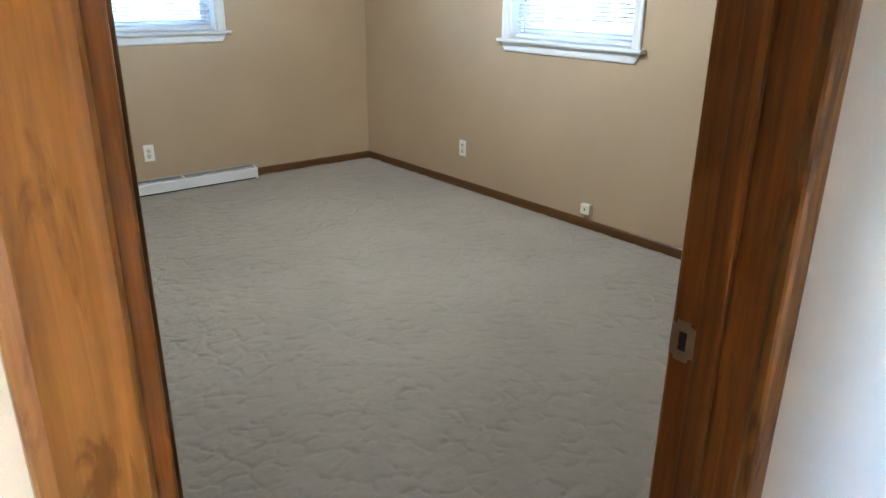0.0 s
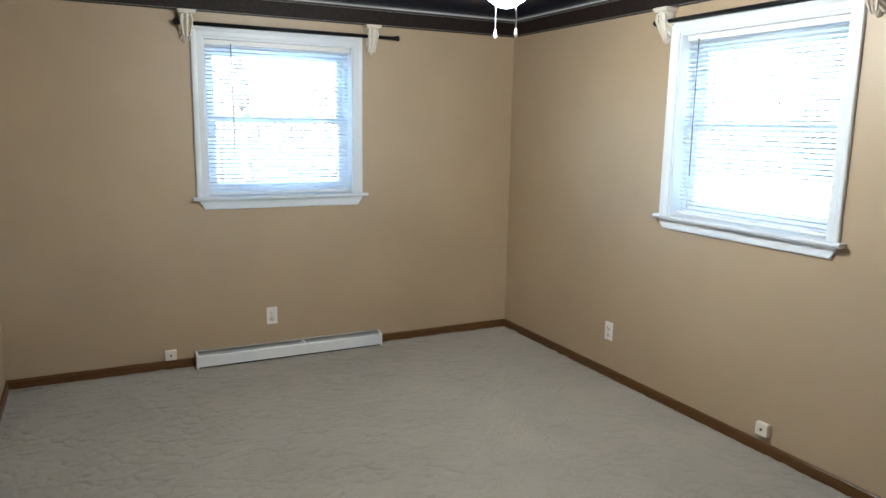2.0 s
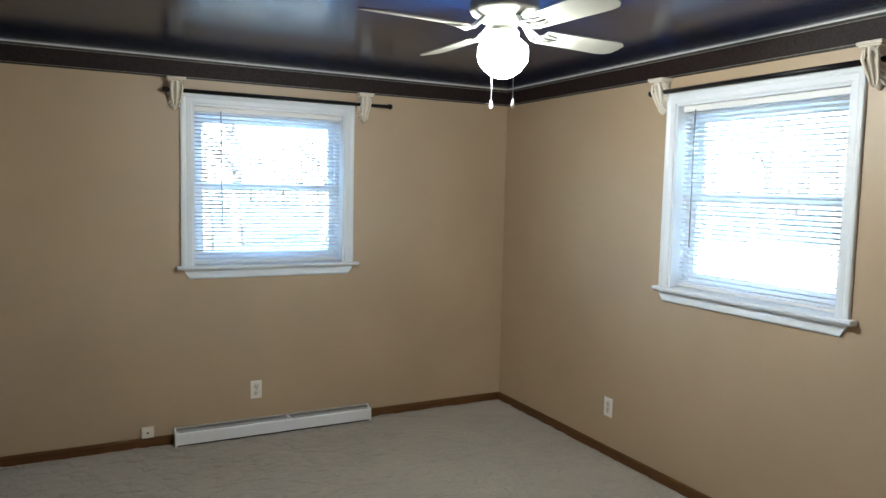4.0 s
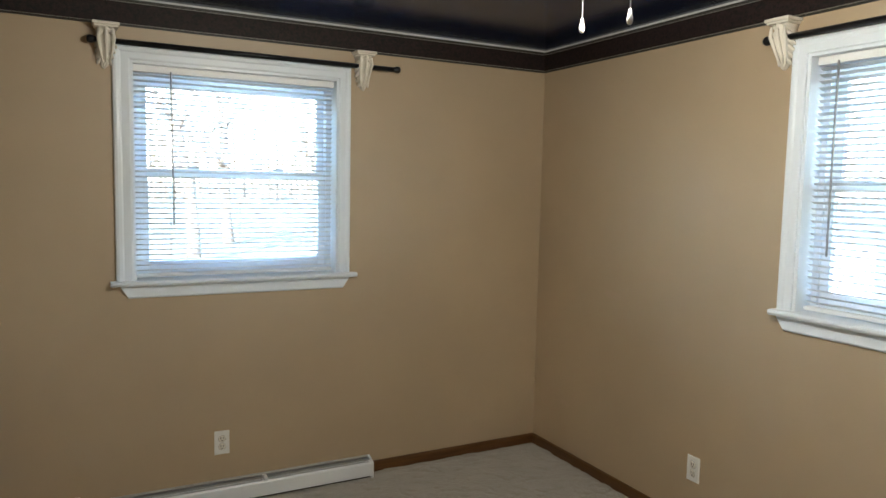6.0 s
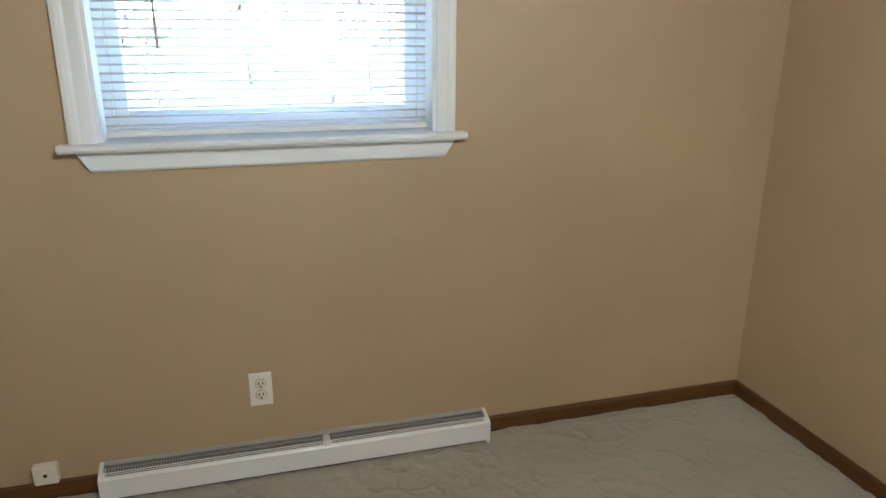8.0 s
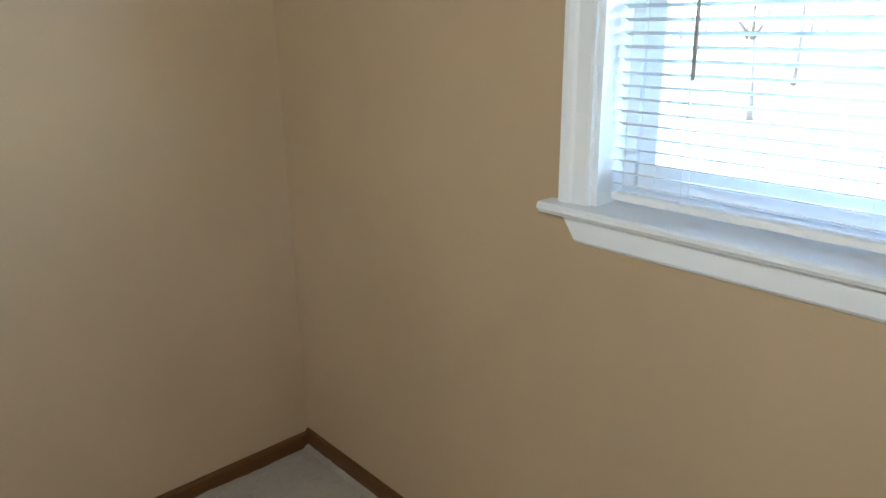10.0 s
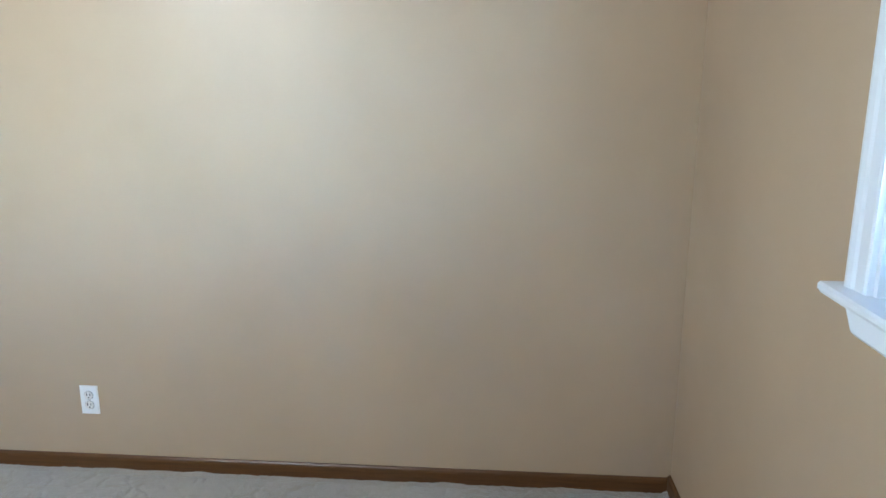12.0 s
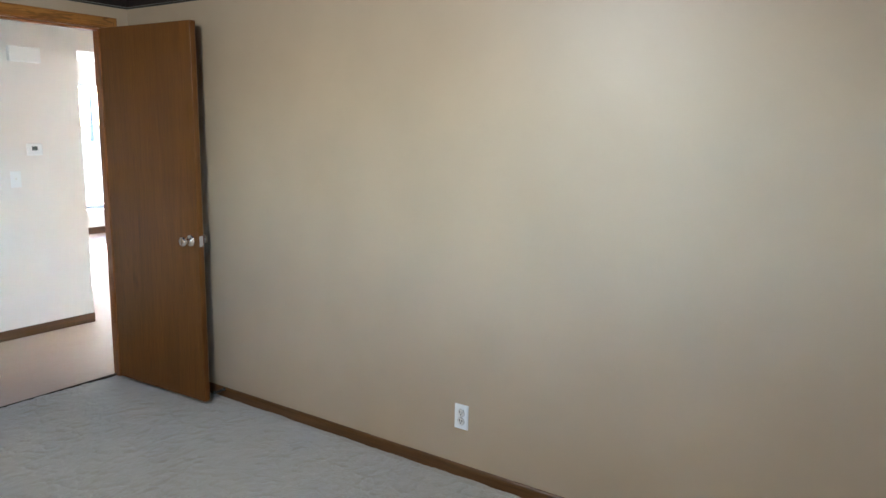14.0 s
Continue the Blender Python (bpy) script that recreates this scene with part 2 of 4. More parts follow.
def sweep(profile, p0, p1, cut0=0.0, cut1=0.0, axis='x', bm=None):
    """A profile of (out, across) points swept straight along an axis from p0 to p1; cut0 and cut1 shear the ends (mitres)."""
    bm = bm or bmesh.new()
    rings = []
    for end, cut in ((p0, cut0), (p1, cut1)):
        ring = []
        for o, a in profile:
            s = end + cut * a
            ring.append(bm.verts.new((s, o, a) if axis == 'x' else (a, o, s)))
        rings.append(ring)
    n = len(profile)
    for i in range(n):
        bm.faces.new((rings[0][i], rings[0][(i + 1) % n], rings[1][(i + 1) % n], rings[1][i]))
    bm.faces.new(rings[0][::-1])
    bm.faces.new(rings[1])
    bmesh.ops.recalc_face_normals(bm, faces=bm.faces[:])
    return bm


def lathe(profile, n=24, axis='z', bm=None, at=(0, 0, 0)):
    """A solid of revolution of (radius, height) points."""
    bm = bm or bmesh.new()
    rings = []
    for r, h in profile:
        ring = []
        for i in range(n):
            a = 2 * math.pi * i / n
            c, s = max(r, 1e-4) * math.cos(a), max(r, 1e-4) * math.sin(a)
            p = {'z': (c, s, h), 'x': (h, c, s), 'y': (c, h, s)}[axis]
            ring.append(bm.verts.new((p[0] + at[0], p[1] + at[1], p[2] + at[2])))
        rings.append(ring)
    for a, b in zip(rings, rings[1:]):
        for i in range(n):
            bm.faces.new((a[i], a[(i + 1) % n], b[(i + 1) % n], b[i]))
    bm.faces.new(rings[0][::-1])
    bm.faces.new(rings[-1])
    bmesh.ops.recalc_face_normals(bm, faces=bm.faces[:])
    return bm


def tube(points, radii, n=8, bm=None):
    """A round bar along points."""
    bm = bm or bmesh.new()
    rings = []
    pts = [Vector(p) for p in points]
    for i, p in enumerate(pts):
        d = (pts[min(i + 1, len(pts) - 1)] - pts[max(i - 1, 0)]).normalized()
        u = d.cross(Vector((0.31, 0.87, 0.38))).normalized()
        w = d.cross(u)
        r = radii[i] if isinstance(radii, (list, tuple)) else radii
        rings.append([bm.verts.new(p + r * (math.cos(2 * math.pi * k / n) * u + math.sin(2 * math.pi * k / n) * w)) for k in range(n)])
    for a, b in zip(rings, rings[1:]):
        for k in range(n):
            bm.faces.new((a[k], a[(k + 1) % n], b[(k + 1) % n], b[k]))
    bm.faces.new(rings[0][::-1])
    bm.faces.new(rings[-1])
    return bm


def mesh_of(name, bm, material, smooth=False):
    me = bpy.data.meshes.new(name)
    bm.to_mesh(me)
    bm.free()
    me.materials.append(material)
    if smooth:
        for p in me.polygons:
            p.use_smooth = True
    return me


def part(name, bm, material, parent, label="", smooth=False):
    me = bm if isinstance(bm, bpy.types.Mesh) else mesh_of(name, bm, material, smooth)
    ob = new(name, me)
    ob.parent = parent
    return tagged(ob, label)


def thing(name, m, label, category, group="", kind=""):
    ob = new(name)
    ob.empty_display_size = 0.05
    ob.matrix_basis = m
    return tagged(ob, label, category, group, kind)


def solid(name, bm, material, label, category, kind="structure", smooth=False):
    return tagged(new(name, mesh_of(name, bm, material, smooth)), label, category, kind=kind)


# ---- plan ----
WX, EX = 0.0, 3.345          # west and east walls
NY, SY = 4.0, -0.52          # north wall, south wall's room face
HY = -0.645                  # south wall's hall face
FZ = -0.012                  # carpet's surface
CZ = 2.295                   # ceiling
JL, JR, DH = 0.144, 0.890, 2.05   # doorway between jambs, and its height
WIN = 0.475                  # half of a window opening
SILL, HEAD = 1.05, 2.035
NWX, EWY = 1.632, 1.868      # window centres
OUT = 0.17                   # outer wall's thickness
HW = -1.857                  # far wall of the hall

# ---- structure ----
def value_noise(x, y, size, seed):
    """Smooth noise from 0 to 1 with bumps of about that size, on arrays."""
    grid = np.random.RandomState(seed).rand(64, 64)
    u, v = x / size + 7.3, y / size + 3.1
    i, j = np.floor(u).astype(int), np.floor(v).astype(int)
    f, g = u - i, v - j
    f, g = f * f * (3 - 2 * f), g * g * (3 - 2 * g)
    at = lambda a, b: grid[a % 64, b % 64]
    return (at(i, j) * (1 - f) + at(i + 1, j) * f) * (1 - g) + (at(i, j + 1) * (1 - f) + at(i + 1, j + 1) * f) * g


def sculpted_carpet(x0, x1, y0, y1, step=0.0065):
    """Cut pile with winding grooves between puffed cells, as a fine height sheet with a skirt."""
    nx, ny = int((x1 - x0) / step), int((y1 - y0) / step)
    x, y = (a.ravel() for a in np.meshgrid(np.linspace(x0, x1, nx), np.linspace(y0, y1, ny)))
    wx = x + 0.050 * (value_noise(x, y, 0.07, 1) - 0.5) + 0.022 * (value_noise(x, y, 0.024, 2) - 0.5)
    wy = y + 0.050 * (value_noise(x, y, 0.07, 3) - 0.5) + 0.022 * (value_noise(x, y, 0.024, 4) - 0.5)
    cw, ch = 0.120, 0.074
    u, v = wx / cw + 50, wy / ch + 50
    ci, cj = np.floor(u).astype(int), np.floor(v).astype(int)
    jit = np.random.RandomState(9).rand(160, 160, 2) * 0.86 + 0.07
    cells = [((ci + a + jit[(ci + a) % 160, (cj + b) % 160, 0]) * cw, (cj + b + jit[(ci + a) % 160, (cj + b) % 160, 1]) * ch)
             for a in (-2, -1, 0, 1, 2) for b in (-2, -1, 0, 1, 2)]
    px, py = u * cw, v * ch
    best, qx, qy = np.full(x.shape, 9.0), px * 0, py * 0
    for cx, cy in cells:
        d = np.hypot(cx - px, cy - py)
        near = d < best
        best, qx, qy = np.where(near, d, best), np.where(near, cx, qx), np.where(near, cy, qy)
    edge = np.full(x.shape, 9.0)
    for cx, cy in cells:
        dx, dy = cx - qx, cy - qy
        n = np.hypot(dx, dy)
        d = np.where(n > 1e-6, (((cx + qx) / 2 - px) * dx + ((cy + qy) / 2 - py) * dy) / np.maximum(n, 1e-6), 9.0)
        edge = np.minimum(edge, d)
    groove = 1 - np.clip(edge / 0.0085, 0, 1)
    gate = np.clip((value_noise(x, y, 0.060, 5) - 0.36) / 0.22, 0, 1)
    puff = np.clip(edge / 0.035, 0, 1)
    puff = puff * (2 - puff)
    z = FZ - 0.001 + 0.0016 * puff * (0.3 + 0.7 * gate) - 0.0074 * groove * gate + 0.0044 * (value_noise(x, y, 0.034, 6) - 0.5) + 0.0018 * (value_noise(x, y, 0.013, 7) - 0.5)
    sag = np.clip(1 - x / 0.7, 0, 1)
    z = z - 0.010 * sag * sag * (3 - 2 * sag)
    rim = np.zeros((ny, nx), bool)
    rim[0], rim[-1], rim[:, 0], rim[:, -1] = True, True, True, True
    z[rim.ravel()] = -0.1
    idx = np.arange(nx * ny).reshape(ny, nx)
    quads = np.stack((idx[:-1, :-1], idx[:-1, 1:], idx[1:, 1:], idx[1:, :-1]), -1).reshape(-1, 4)
    me = bpy.data.meshes.new("floor")
    me.vertices.add(len(x))
    me.vertices.foreach_set("co", np.stack((x, y, z), -1).astype(np.float32).ravel())
    me.loops.add(quads.size)
    me.loops.foreach_set("vertex_index", quads.ravel().astype(np.int32))
    me.polygons.add(len(quads))
    me.polygons.foreach_set("loop_start", np.arange(0, quads.size, 4, dtype=np.int32))
    me.update(calc_edges=True)
    me.polygons.foreach_set("use_smooth", np.ones(len(quads), bool))
    me.materials.append(M_CARPET)
    return me


tagged(new("floor", sculpted_carpet(-0.03, EX + 0.03, -0.60, NY + 0.03)), "grey-beige sculpted carpet over the bedroom floor", "carpet", kind="structure")
solid("subfloor", boxes((-0.05, EX + 0.05, -0.60, NY + 0.05, -0.10, -0.06)), M_SEAM, "dark subfloor under the bedroom carpet", "floor")
solid("floor_hall", boxes((-6.6, EX + 0.12, -6.6, -0.60, -0.10, FZ - 0.010)), M_HALL_CARPET, "tan cut-pile carpet over the hallway floor", "carpet")
solid("wall_north", boxes((WX - 0.12, NWX - WIN, NY, NY + OUT, -0.1, 2.45), (NWX + WIN, EX + OUT, NY, NY + OUT, -0.1, 2.45),
                          (NWX - WIN, NWX + WIN, NY, NY + OUT, -0.1, SILL), (NWX - WIN, NWX + WIN, NY, NY + OUT, HEAD, 2.45)),
      M_WALL, "tan painted bedroom wall around a window", "wall")
solid("wall_east", boxes((EX, EX + OUT, EWY + WIN, NY, -0.1, 2.45), (EX, EX + OUT, HY, EWY - WIN, -0.1, 2.45),
                         (EX, EX + OUT, EWY - WIN, EWY + WIN, -0.1, SILL), (EX, EX + OUT, EWY - WIN, EWY + WIN, HEAD, 2.45)),
      M_WALL, "tan painted bedroom wall around a second window", "wall")
solid("wall_west", boxes((WX - 0.12, WX, SY, NY, -0.1, 2.45)), M_WALL, "tan painted bedroom wall behind the open door", "wall")
# the south wall: tan towards the room, white towards the hall
MID = (SY + HY) / 2
RO = 0.02
solid("wall_south", boxes((WX, JL - RO, MID, SY, -0.1, 2.45), (JR + RO, EX, MID, SY, -0.1, 2.45), (JL - RO, JR + RO, MID, SY, DH + RO, 2.45)),
      M_WALL, "tan painted bedroom wall around the doorway", "wall")
solid("wall_hall_north", boxes((-6.6, JL - RO, HY, MID, -0.1, 2.45), (JR + RO, EX + 0.12, HY, MID, -0.1, 2.45), (JL - RO, JR + RO, HY, MID, DH + RO, 2.45)),
      M_WHITE_WALL, "white painted hallway wall around the bedroom doorway", "wall")
solid("ceiling", boxes((WX, EX, SY, NY, CZ, CZ + 0.12)), M_CEIL, "glossy navy blue painted bedroom ceiling", "ceiling")

# the hall and the bright room at its end
# second opening, x 1.30 to 2.10, is unseen and added to admit daylight
solid("wall_hall_south", boxes((-0.43, 1.30, HW - 0.12, HW, -0.1, 2.45), (2.10, EX + 0.12, HW - 0.12, HW, -0.1, 2.45), (1.30, 2.10, HW - 0.12, HW, 2.05, 2.45), (-6.6, -0.43, HW - 0.12, HW, 2.045, 2.45)),
      M_WHITE_WALL, "white painted hallway wall with a cased opening and an added one", "wall")
solid("wall_hall_east", boxes((EX, EX + 0.12, HW, HY, -0.1, 2.45)), M_WHITE_WALL, "white painted end wall of the hallway", "wall")
solid("wall_living_west", boxes((-6.72, -6.6, -6.6, HY, -0.1, 2.45)), M_WHITE_WALL, "white painted living room wall", "wall")
solid("wall_living_east", boxes((-0.47, -0.35, -6.1, HW - 0.12, -0.1, 2.45)), M_WHITE_WALL, "white painted living room side wall", "wall")
LWX0, LWX1, LWZ0, LWZ1, LY = -3.7, -1.6, 0.32, 2.06, -6.1
solid("wall_living_south", boxes((-6.6, LWX0, LY - 0.17, LY, -0.1, 2.45), (LWX1, -0.35, LY - 0.17, LY, -0.1, 2.45),
                                 (LWX0, LWX1, LY - 0.17, LY, -0.1, LWZ0), (LWX0, LWX1, LY - 0.17, LY, LWZ1, 2.45)),
      M_WHITE_WALL, "white painted living room wall with a picture window", "wall")
# dark seam where the two carpets meet in the doorway
solid("carpet_seam", boxes((JL, JR, -0.606, -0.594, FZ - 0.02, FZ + 0.002), bevel=0.002), M_SEAM, "dark seam strip between the two carpets", "carpet seam")
# unseen plain room behind the hall's second opening, added to light the hall
solid("wall_added_east", boxes((EX, EX + 0.12, -5.1, HW - 0.12, -0.1, 2.45)), M_WHITE_WALL, "white painted wall of an unseen room added across the hall", "wall")
solid("wall_added_south", boxes((-0.35, 0.85, -5.22, -5.1, -0.1, 2.45), (2.15, EX + 0.12, -5.22, -5.1, -0.1, 2.45), (0.85, 2.15, -5.22, -5.1, -0.1, 1.0), (0.85, 2.15, -5.22, -5.1, 2.0, 2.45)),
      M_WHITE_WALL, "white painted unseen wall with a window opening added to light the hall", "wall")
solid("ceiling_hall", boxes((-6.6, EX + 0.12, -6.6, HY, CZ + 0.03, CZ + 0.15)), M_WHITE_CEIL, "white painted hallway ceiling", "ceiling")
solid("roof", boxes((-7.2, EX + 0.65, -7.0, NY + 0.60, 2.455, 2.62)), M_ROOF, "dark roof slab over the house with its eaves", "roof")

# baseboards
BP = [(0.0, -0.020), (-0.0125, -0.020), (-0.0125, 0.036), (-0.0105, 0.045), (-0.006, 0.050), (0.0, 0.051)]


def baseboard(a, b, m, length_axis, label="brown stained wood baseboard along the wall"):
    bm = sweep(BP, a, b, 0, 0, 'x')
    bm.transform(m)
    return solid("baseboard", bm, M_BASE[length_axis], label, "baseboard")


NORTH, EAST = pose(0, NY, 0), pose(EX, 0, 0, 0, 0, -90)
WEST = pose(WX, 0, 0, 0, 0, 90)
SOUTH = pose(0, SY, 0, 0, 0, 180)
HALL_S = pose(0, HW, 0, 0, 0, 180)
baseboard(0.0, 1.036, NORTH, 0)
baseboard(2.289, EX, NORTH, 0)
baseboard(-NY + 0.0125, 0.53, EAST, 1)
baseboard(SY + 0.0125, NY - 0.0125, pose(WX, 0, -0.010, 0, 0, 90), 1)
baseboard(-EX + 0.0125, -JR - 0.07, SOUTH, 0)
baseboard(-1.30, 0.43, HALL_S, 0)
baseboard(-EX, -2.10, HALL_S, 0)
lb = sweep(BP, -6.6, -0.47, 0, 0, 'x')
lb.transform(pose(0, LY, 0, 0, 0, 180) @ Matrix.Diagonal((-1, 1, 1.4, 1)))
bmesh.ops.recalc_face_normals(lb, faces=lb.faces[:])
solid("baseboard", lb, M_BASE[0], "brown stained wood baseboard under the picture window", "baseboard")

# tufts of pile creeping up the baseboards
def carpet_edge(a, b, m):
    rng = random.Random(int(a * 100) + int(b * 10))
    bm = bmesh.new()
    n = int((b - a) / 0.012)
    rows = []
    for i in range(n + 1):
        x = a + (b - a) * i / n
        h = 0.004 + 0.009 * max(0.0, noise.noise((x * 14, a, 0.3))) + rng.uniform(0, 0.004)
        rows.append([bm.verts.new((x, -0.0128, FZ + h)), bm.verts.new((x, -0.0165, FZ + h * 0.8)), bm.verts.new((x, -0.026 - rng.uniform(0, 0.012), FZ - 0.001))])
    for p, q in zip(rows, rows[1:]):
        for k in range(2):
            bm.faces.new((p[k], q[k], q[k + 1], p[k + 1]))
    bmesh.ops.recalc_face_normals(bm, faces=bm.faces[:])
    bm.transform(m)
    tagged(new("carpet_edge", mesh_of("carpet_edge", bm, M_CARPET)), "ragged grey-beige carpet pile against the baseboard", "carpet edge", kind="stuff")


carpet_edge(0.0, 1.03, NORTH)
carpet_edge(2.295, EX, NORTH)
carpet_edge(-NY, 0.52, EAST)
carpet_edge(SY, NY, pose(WX, 0, -0.010, 0, 0, 90))

# dark border under the ceiling with its white bead
BZ0, BZ1 = 2.172, 2.2865


def border(length, m):
    b = thing("trim", m, "dark embossed border under the ceiling with a white bead", "wall border", kind="structure")
    part("band", boxes((0, length, -0.006, 0, BZ0 + 0.006, BZ1 - 0.008)), M_BORDER, b)
    part("lower_edge", boxes((0, length, -0.010, 0, BZ0, BZ0 + 0.006), bevel=0.0015), M_BORDER_EDGE, b, "narrow olive black edge moulding")
    part("upper_edge", boxes((0, length, -0.010, 0, BZ1 - 0.008, BZ1), bevel=0.0015), M_BORDER_EDGE, b, "narrow olive black edge moulding")
    for z in (BZ0 + 0.0085, BZ1 - 0.0145):
        part("edge_line", boxes((0, length, -0.0085, -0.005, z, z + 0.0032), bevel=0.0008), M_BORDER_LINE, b, "thin grey raised line")
    part("bead", boxes((0, length, -0.011, 0, BZ1, CZ), bevel=0.002), M_BEAD, b, "grey-white painted bead against the ceiling")


border(EX, NORTH)
border(NY - SY, pose(EX, NY, 0, 0, 0, -90))
border(NY - SY, pose(WX, SY, 0, 0, 0, 90))
border(EX, pose(EX, SY, 0, 0, 0, 180))

# ---- doorway ----
CW = 0.058
CASE = [(0.0, 0.0), (-0.011, 0.0), (-0.013, 0.006), (-0.013, 0.03), (-0.017, 0.036), (-0.019, CW - 0.012), (-0.017, CW - 0.003), (-0.012, CW), (0.0, CW)]


FLAT = [(0.0, 0.0), (-0.010, 0.0), (-0.0135, 0.004), (-0.0155, 0.012), (-0.0155, CW - 0.010), (-0.013, CW - 0.002), (-0.010, CW), (0.0, CW)]


def casing_set(parent, m, half, z0, z1, material, head_material, CASE=CASE, widen=1.0):
    """Two legs and a head of moulded casing with mitred corners, in the wall's plane; x from -half to half is the opening. widen: the first leg's width."""
    out = []
    for s in (-1, 1):
        bm = bmesh.new()
        rings = []
        for z, cut in ((z0, 0.0), (z1, 1.0)):
            rings.append([bm.verts.new((s * (half + a * (widen if s < 0 else 1.0)), o, z + cut * a)) for o, a in CASE])
        n = len(CASE)
        for i in range(n):
            bm.faces.new((rings[0][i], rings[0][(i + 1) % n], rings[1][(i + 1) % n], rings[1][i]))
        bm.faces.new(rings[0]), bm.faces.new(rings[1])
        bmesh.ops.recalc_face_normals(bm, faces=bm.faces[:])
        bm.transform(m)
        out.append(part("side_casing", bm, material, parent))
    bm = bmesh.new()
    rings = []
    for s in (-1, 1):
        rings.append([bm.verts.new((s * (half + a * (widen if s < 0 else 1.0)), o, z1 + a)) for o, a in CASE])
    n = len(CASE)
    for i in range(n):
        bm.faces.new((rings[0][i], rings[0][(i + 1) % n], rings[1][(i + 1) % n], rings[1][i]))
    bm.faces.new(rings[0]), bm.faces.new(rings[1])
    bmesh.ops.recalc_face_normals(bm, faces=bm.faces[:])
    bm.transform(m)
    out.append(part("head_casing", bm, head_material, parent))
    return out


doorway = thing("door_frame", Matrix(), "brown stained wood door frame with moulded casing and stops", "door frame", kind="structure")
part("jamb", boxes((JL - RO, JL, HY, SY, FZ - 0.01, DH + RO)), M_JAMB[2], doorway)
part("jamb", boxes((JR, JR + RO, HY, SY, FZ - 0.01, DH + RO)), M_JAMB[2], doorway)
part("head_jamb", boxes((JL, JR, HY, SY, DH, DH + RO)), M_JAMB[0], doorway)
ST0, ST1 = SY - 0.075, SY - 0.040
part("stop", boxes((JL, JL + 0.017, ST0, ST1, FZ - 0.01, DH), bevel=0.002), M_JAMB[2], doorway)
part("stop", boxes((JR - 0.012, JR, ST0, ST1, FZ - 0.01, DH), bevel=0.002), M_JAMB[2], doorway)
part("head_stop", boxes((JL + 0.017, JR - 0.012, ST0, ST1, DH - 0.012, DH), bevel=0.002), M_JAMB[0], doorway)
DC, DHALF = (JL + JR) / 2, (JR - JL) / 2 + 0.011
casing_set(doorway, pose(DC, SY, 0, 0, 0, 180), DHALF, FZ, DH + 0.005, M_CASING[2], M_CASING[0], FLAT)
casing_set(doorway, pose(DC, HY, 0), DHALF, FZ - 0.010, DH + 0.005, M_CASING[2], M_CASING[0], FLAT)
# filled nail holes in the hinge-side stop
for z, x in ((1.256, 0.010), (1.158, 0.005)):
    part("nail_filler", lathe([(0.0, 0.0), (0.0028, 0.0), (0.0022, -0.0008), (0.0, -0.0008)], 9, 'y', at=(JL + x, ST0, z)), M_IVORY, doorway, "pale filled nail hole", True)
# strike plate with its bolt hole, curled over the room-side edge
sp = bmesh.new()
box(sp, JR - 0.0018, JR, SY - 0.034, SY + 0.004, 0.875, 0.938)
bmesh.ops.bevel(sp, geom=[e for e in sp.edges if abs(e.verts[0].co.x - e.verts[1].co.x) > 0.001], offset=0.008, segments=3, affect='EDGES')
strike = part("strike_plate", sp, M_STEEL, doorway, "brushed steel strike plate")
part("bolt_hole", boxes((JR - 0.0026, JR - 0.0018, SY - 0.022, SY - 0.010, 0.892, 0.921)), M_DARK, strike)

door = thing("door", pose(JL + 0.046, SY + 0.020, 0, 0, 0, 2.5), "open flush door in brown stained wood veneer, standing along the wall", "door")
door["kind"] = "structure"
DW, DT = 0.757, 0.035
part("leaf", boxes((-DT, 0, 0, DW, 0.006, 2.045), bevel=0.0015, seg=1), M_DOOR, door)
KY, KZ = DW - 0.062, 0.906
for s, x0 in ((1, 0.0), (-1, -DT)):
    knob = part("door_knob", lathe([(0.0, 0.0), (0.032, 0.0), (0.033, 0.004), (0.026, 0.009), (0.013, 0.012), (0.011, 0.026), (0.014, 0.032), (0.024, 0.036),
                                    (0.0275, 0.046), (0.0265, 0.056), (0.020, 0.062), (0.0, 0.063)], 28, 'x'), M_CHROME, door, "satin nickel round knob", True)
    knob.matrix_basis = pose(x0, KY, KZ) @ Matrix.Diagonal((s, 1, 1, 1))
part("latch_plate", boxes((-DT + 0.006, -0.006, DW, DW + 0.0012, KZ - 0.028, KZ + 0.028)), M_STEEL, door, "steel latch plate")
for hz in (0.22, 1.03, 1.84):
    part("hinge", lathe([(0.0, -0.045), (0.006, -0.045), (0.006, 0.045), (0.0, 0.045)], 10, 'z', at=(-DT - 0.004, -0.006, hz)), M_STEEL, door, "steel butt hinge barrel", True)

stopper = thing("door_stop", pose(0.0125, 0.24, 0.032, 0, 90, 0), "small dark door stop screwed to the baseboard", "door stop")
part("shaft", lathe([(0.0, 0.0), (0.011, 0.0), (0.011, 0.003), (0.005, 0.006), (0.005, 0.060), (0.0, 0.060)], 12), M_ROD, stopper, "", True)
part("rubber_tip", lathe([(0.0, 0.060), (0.009, 0.060), (0.010, 0.070), (0.006, 0.076), (0.0, 0.076)], 12), M_DARK, stopper, "", True)


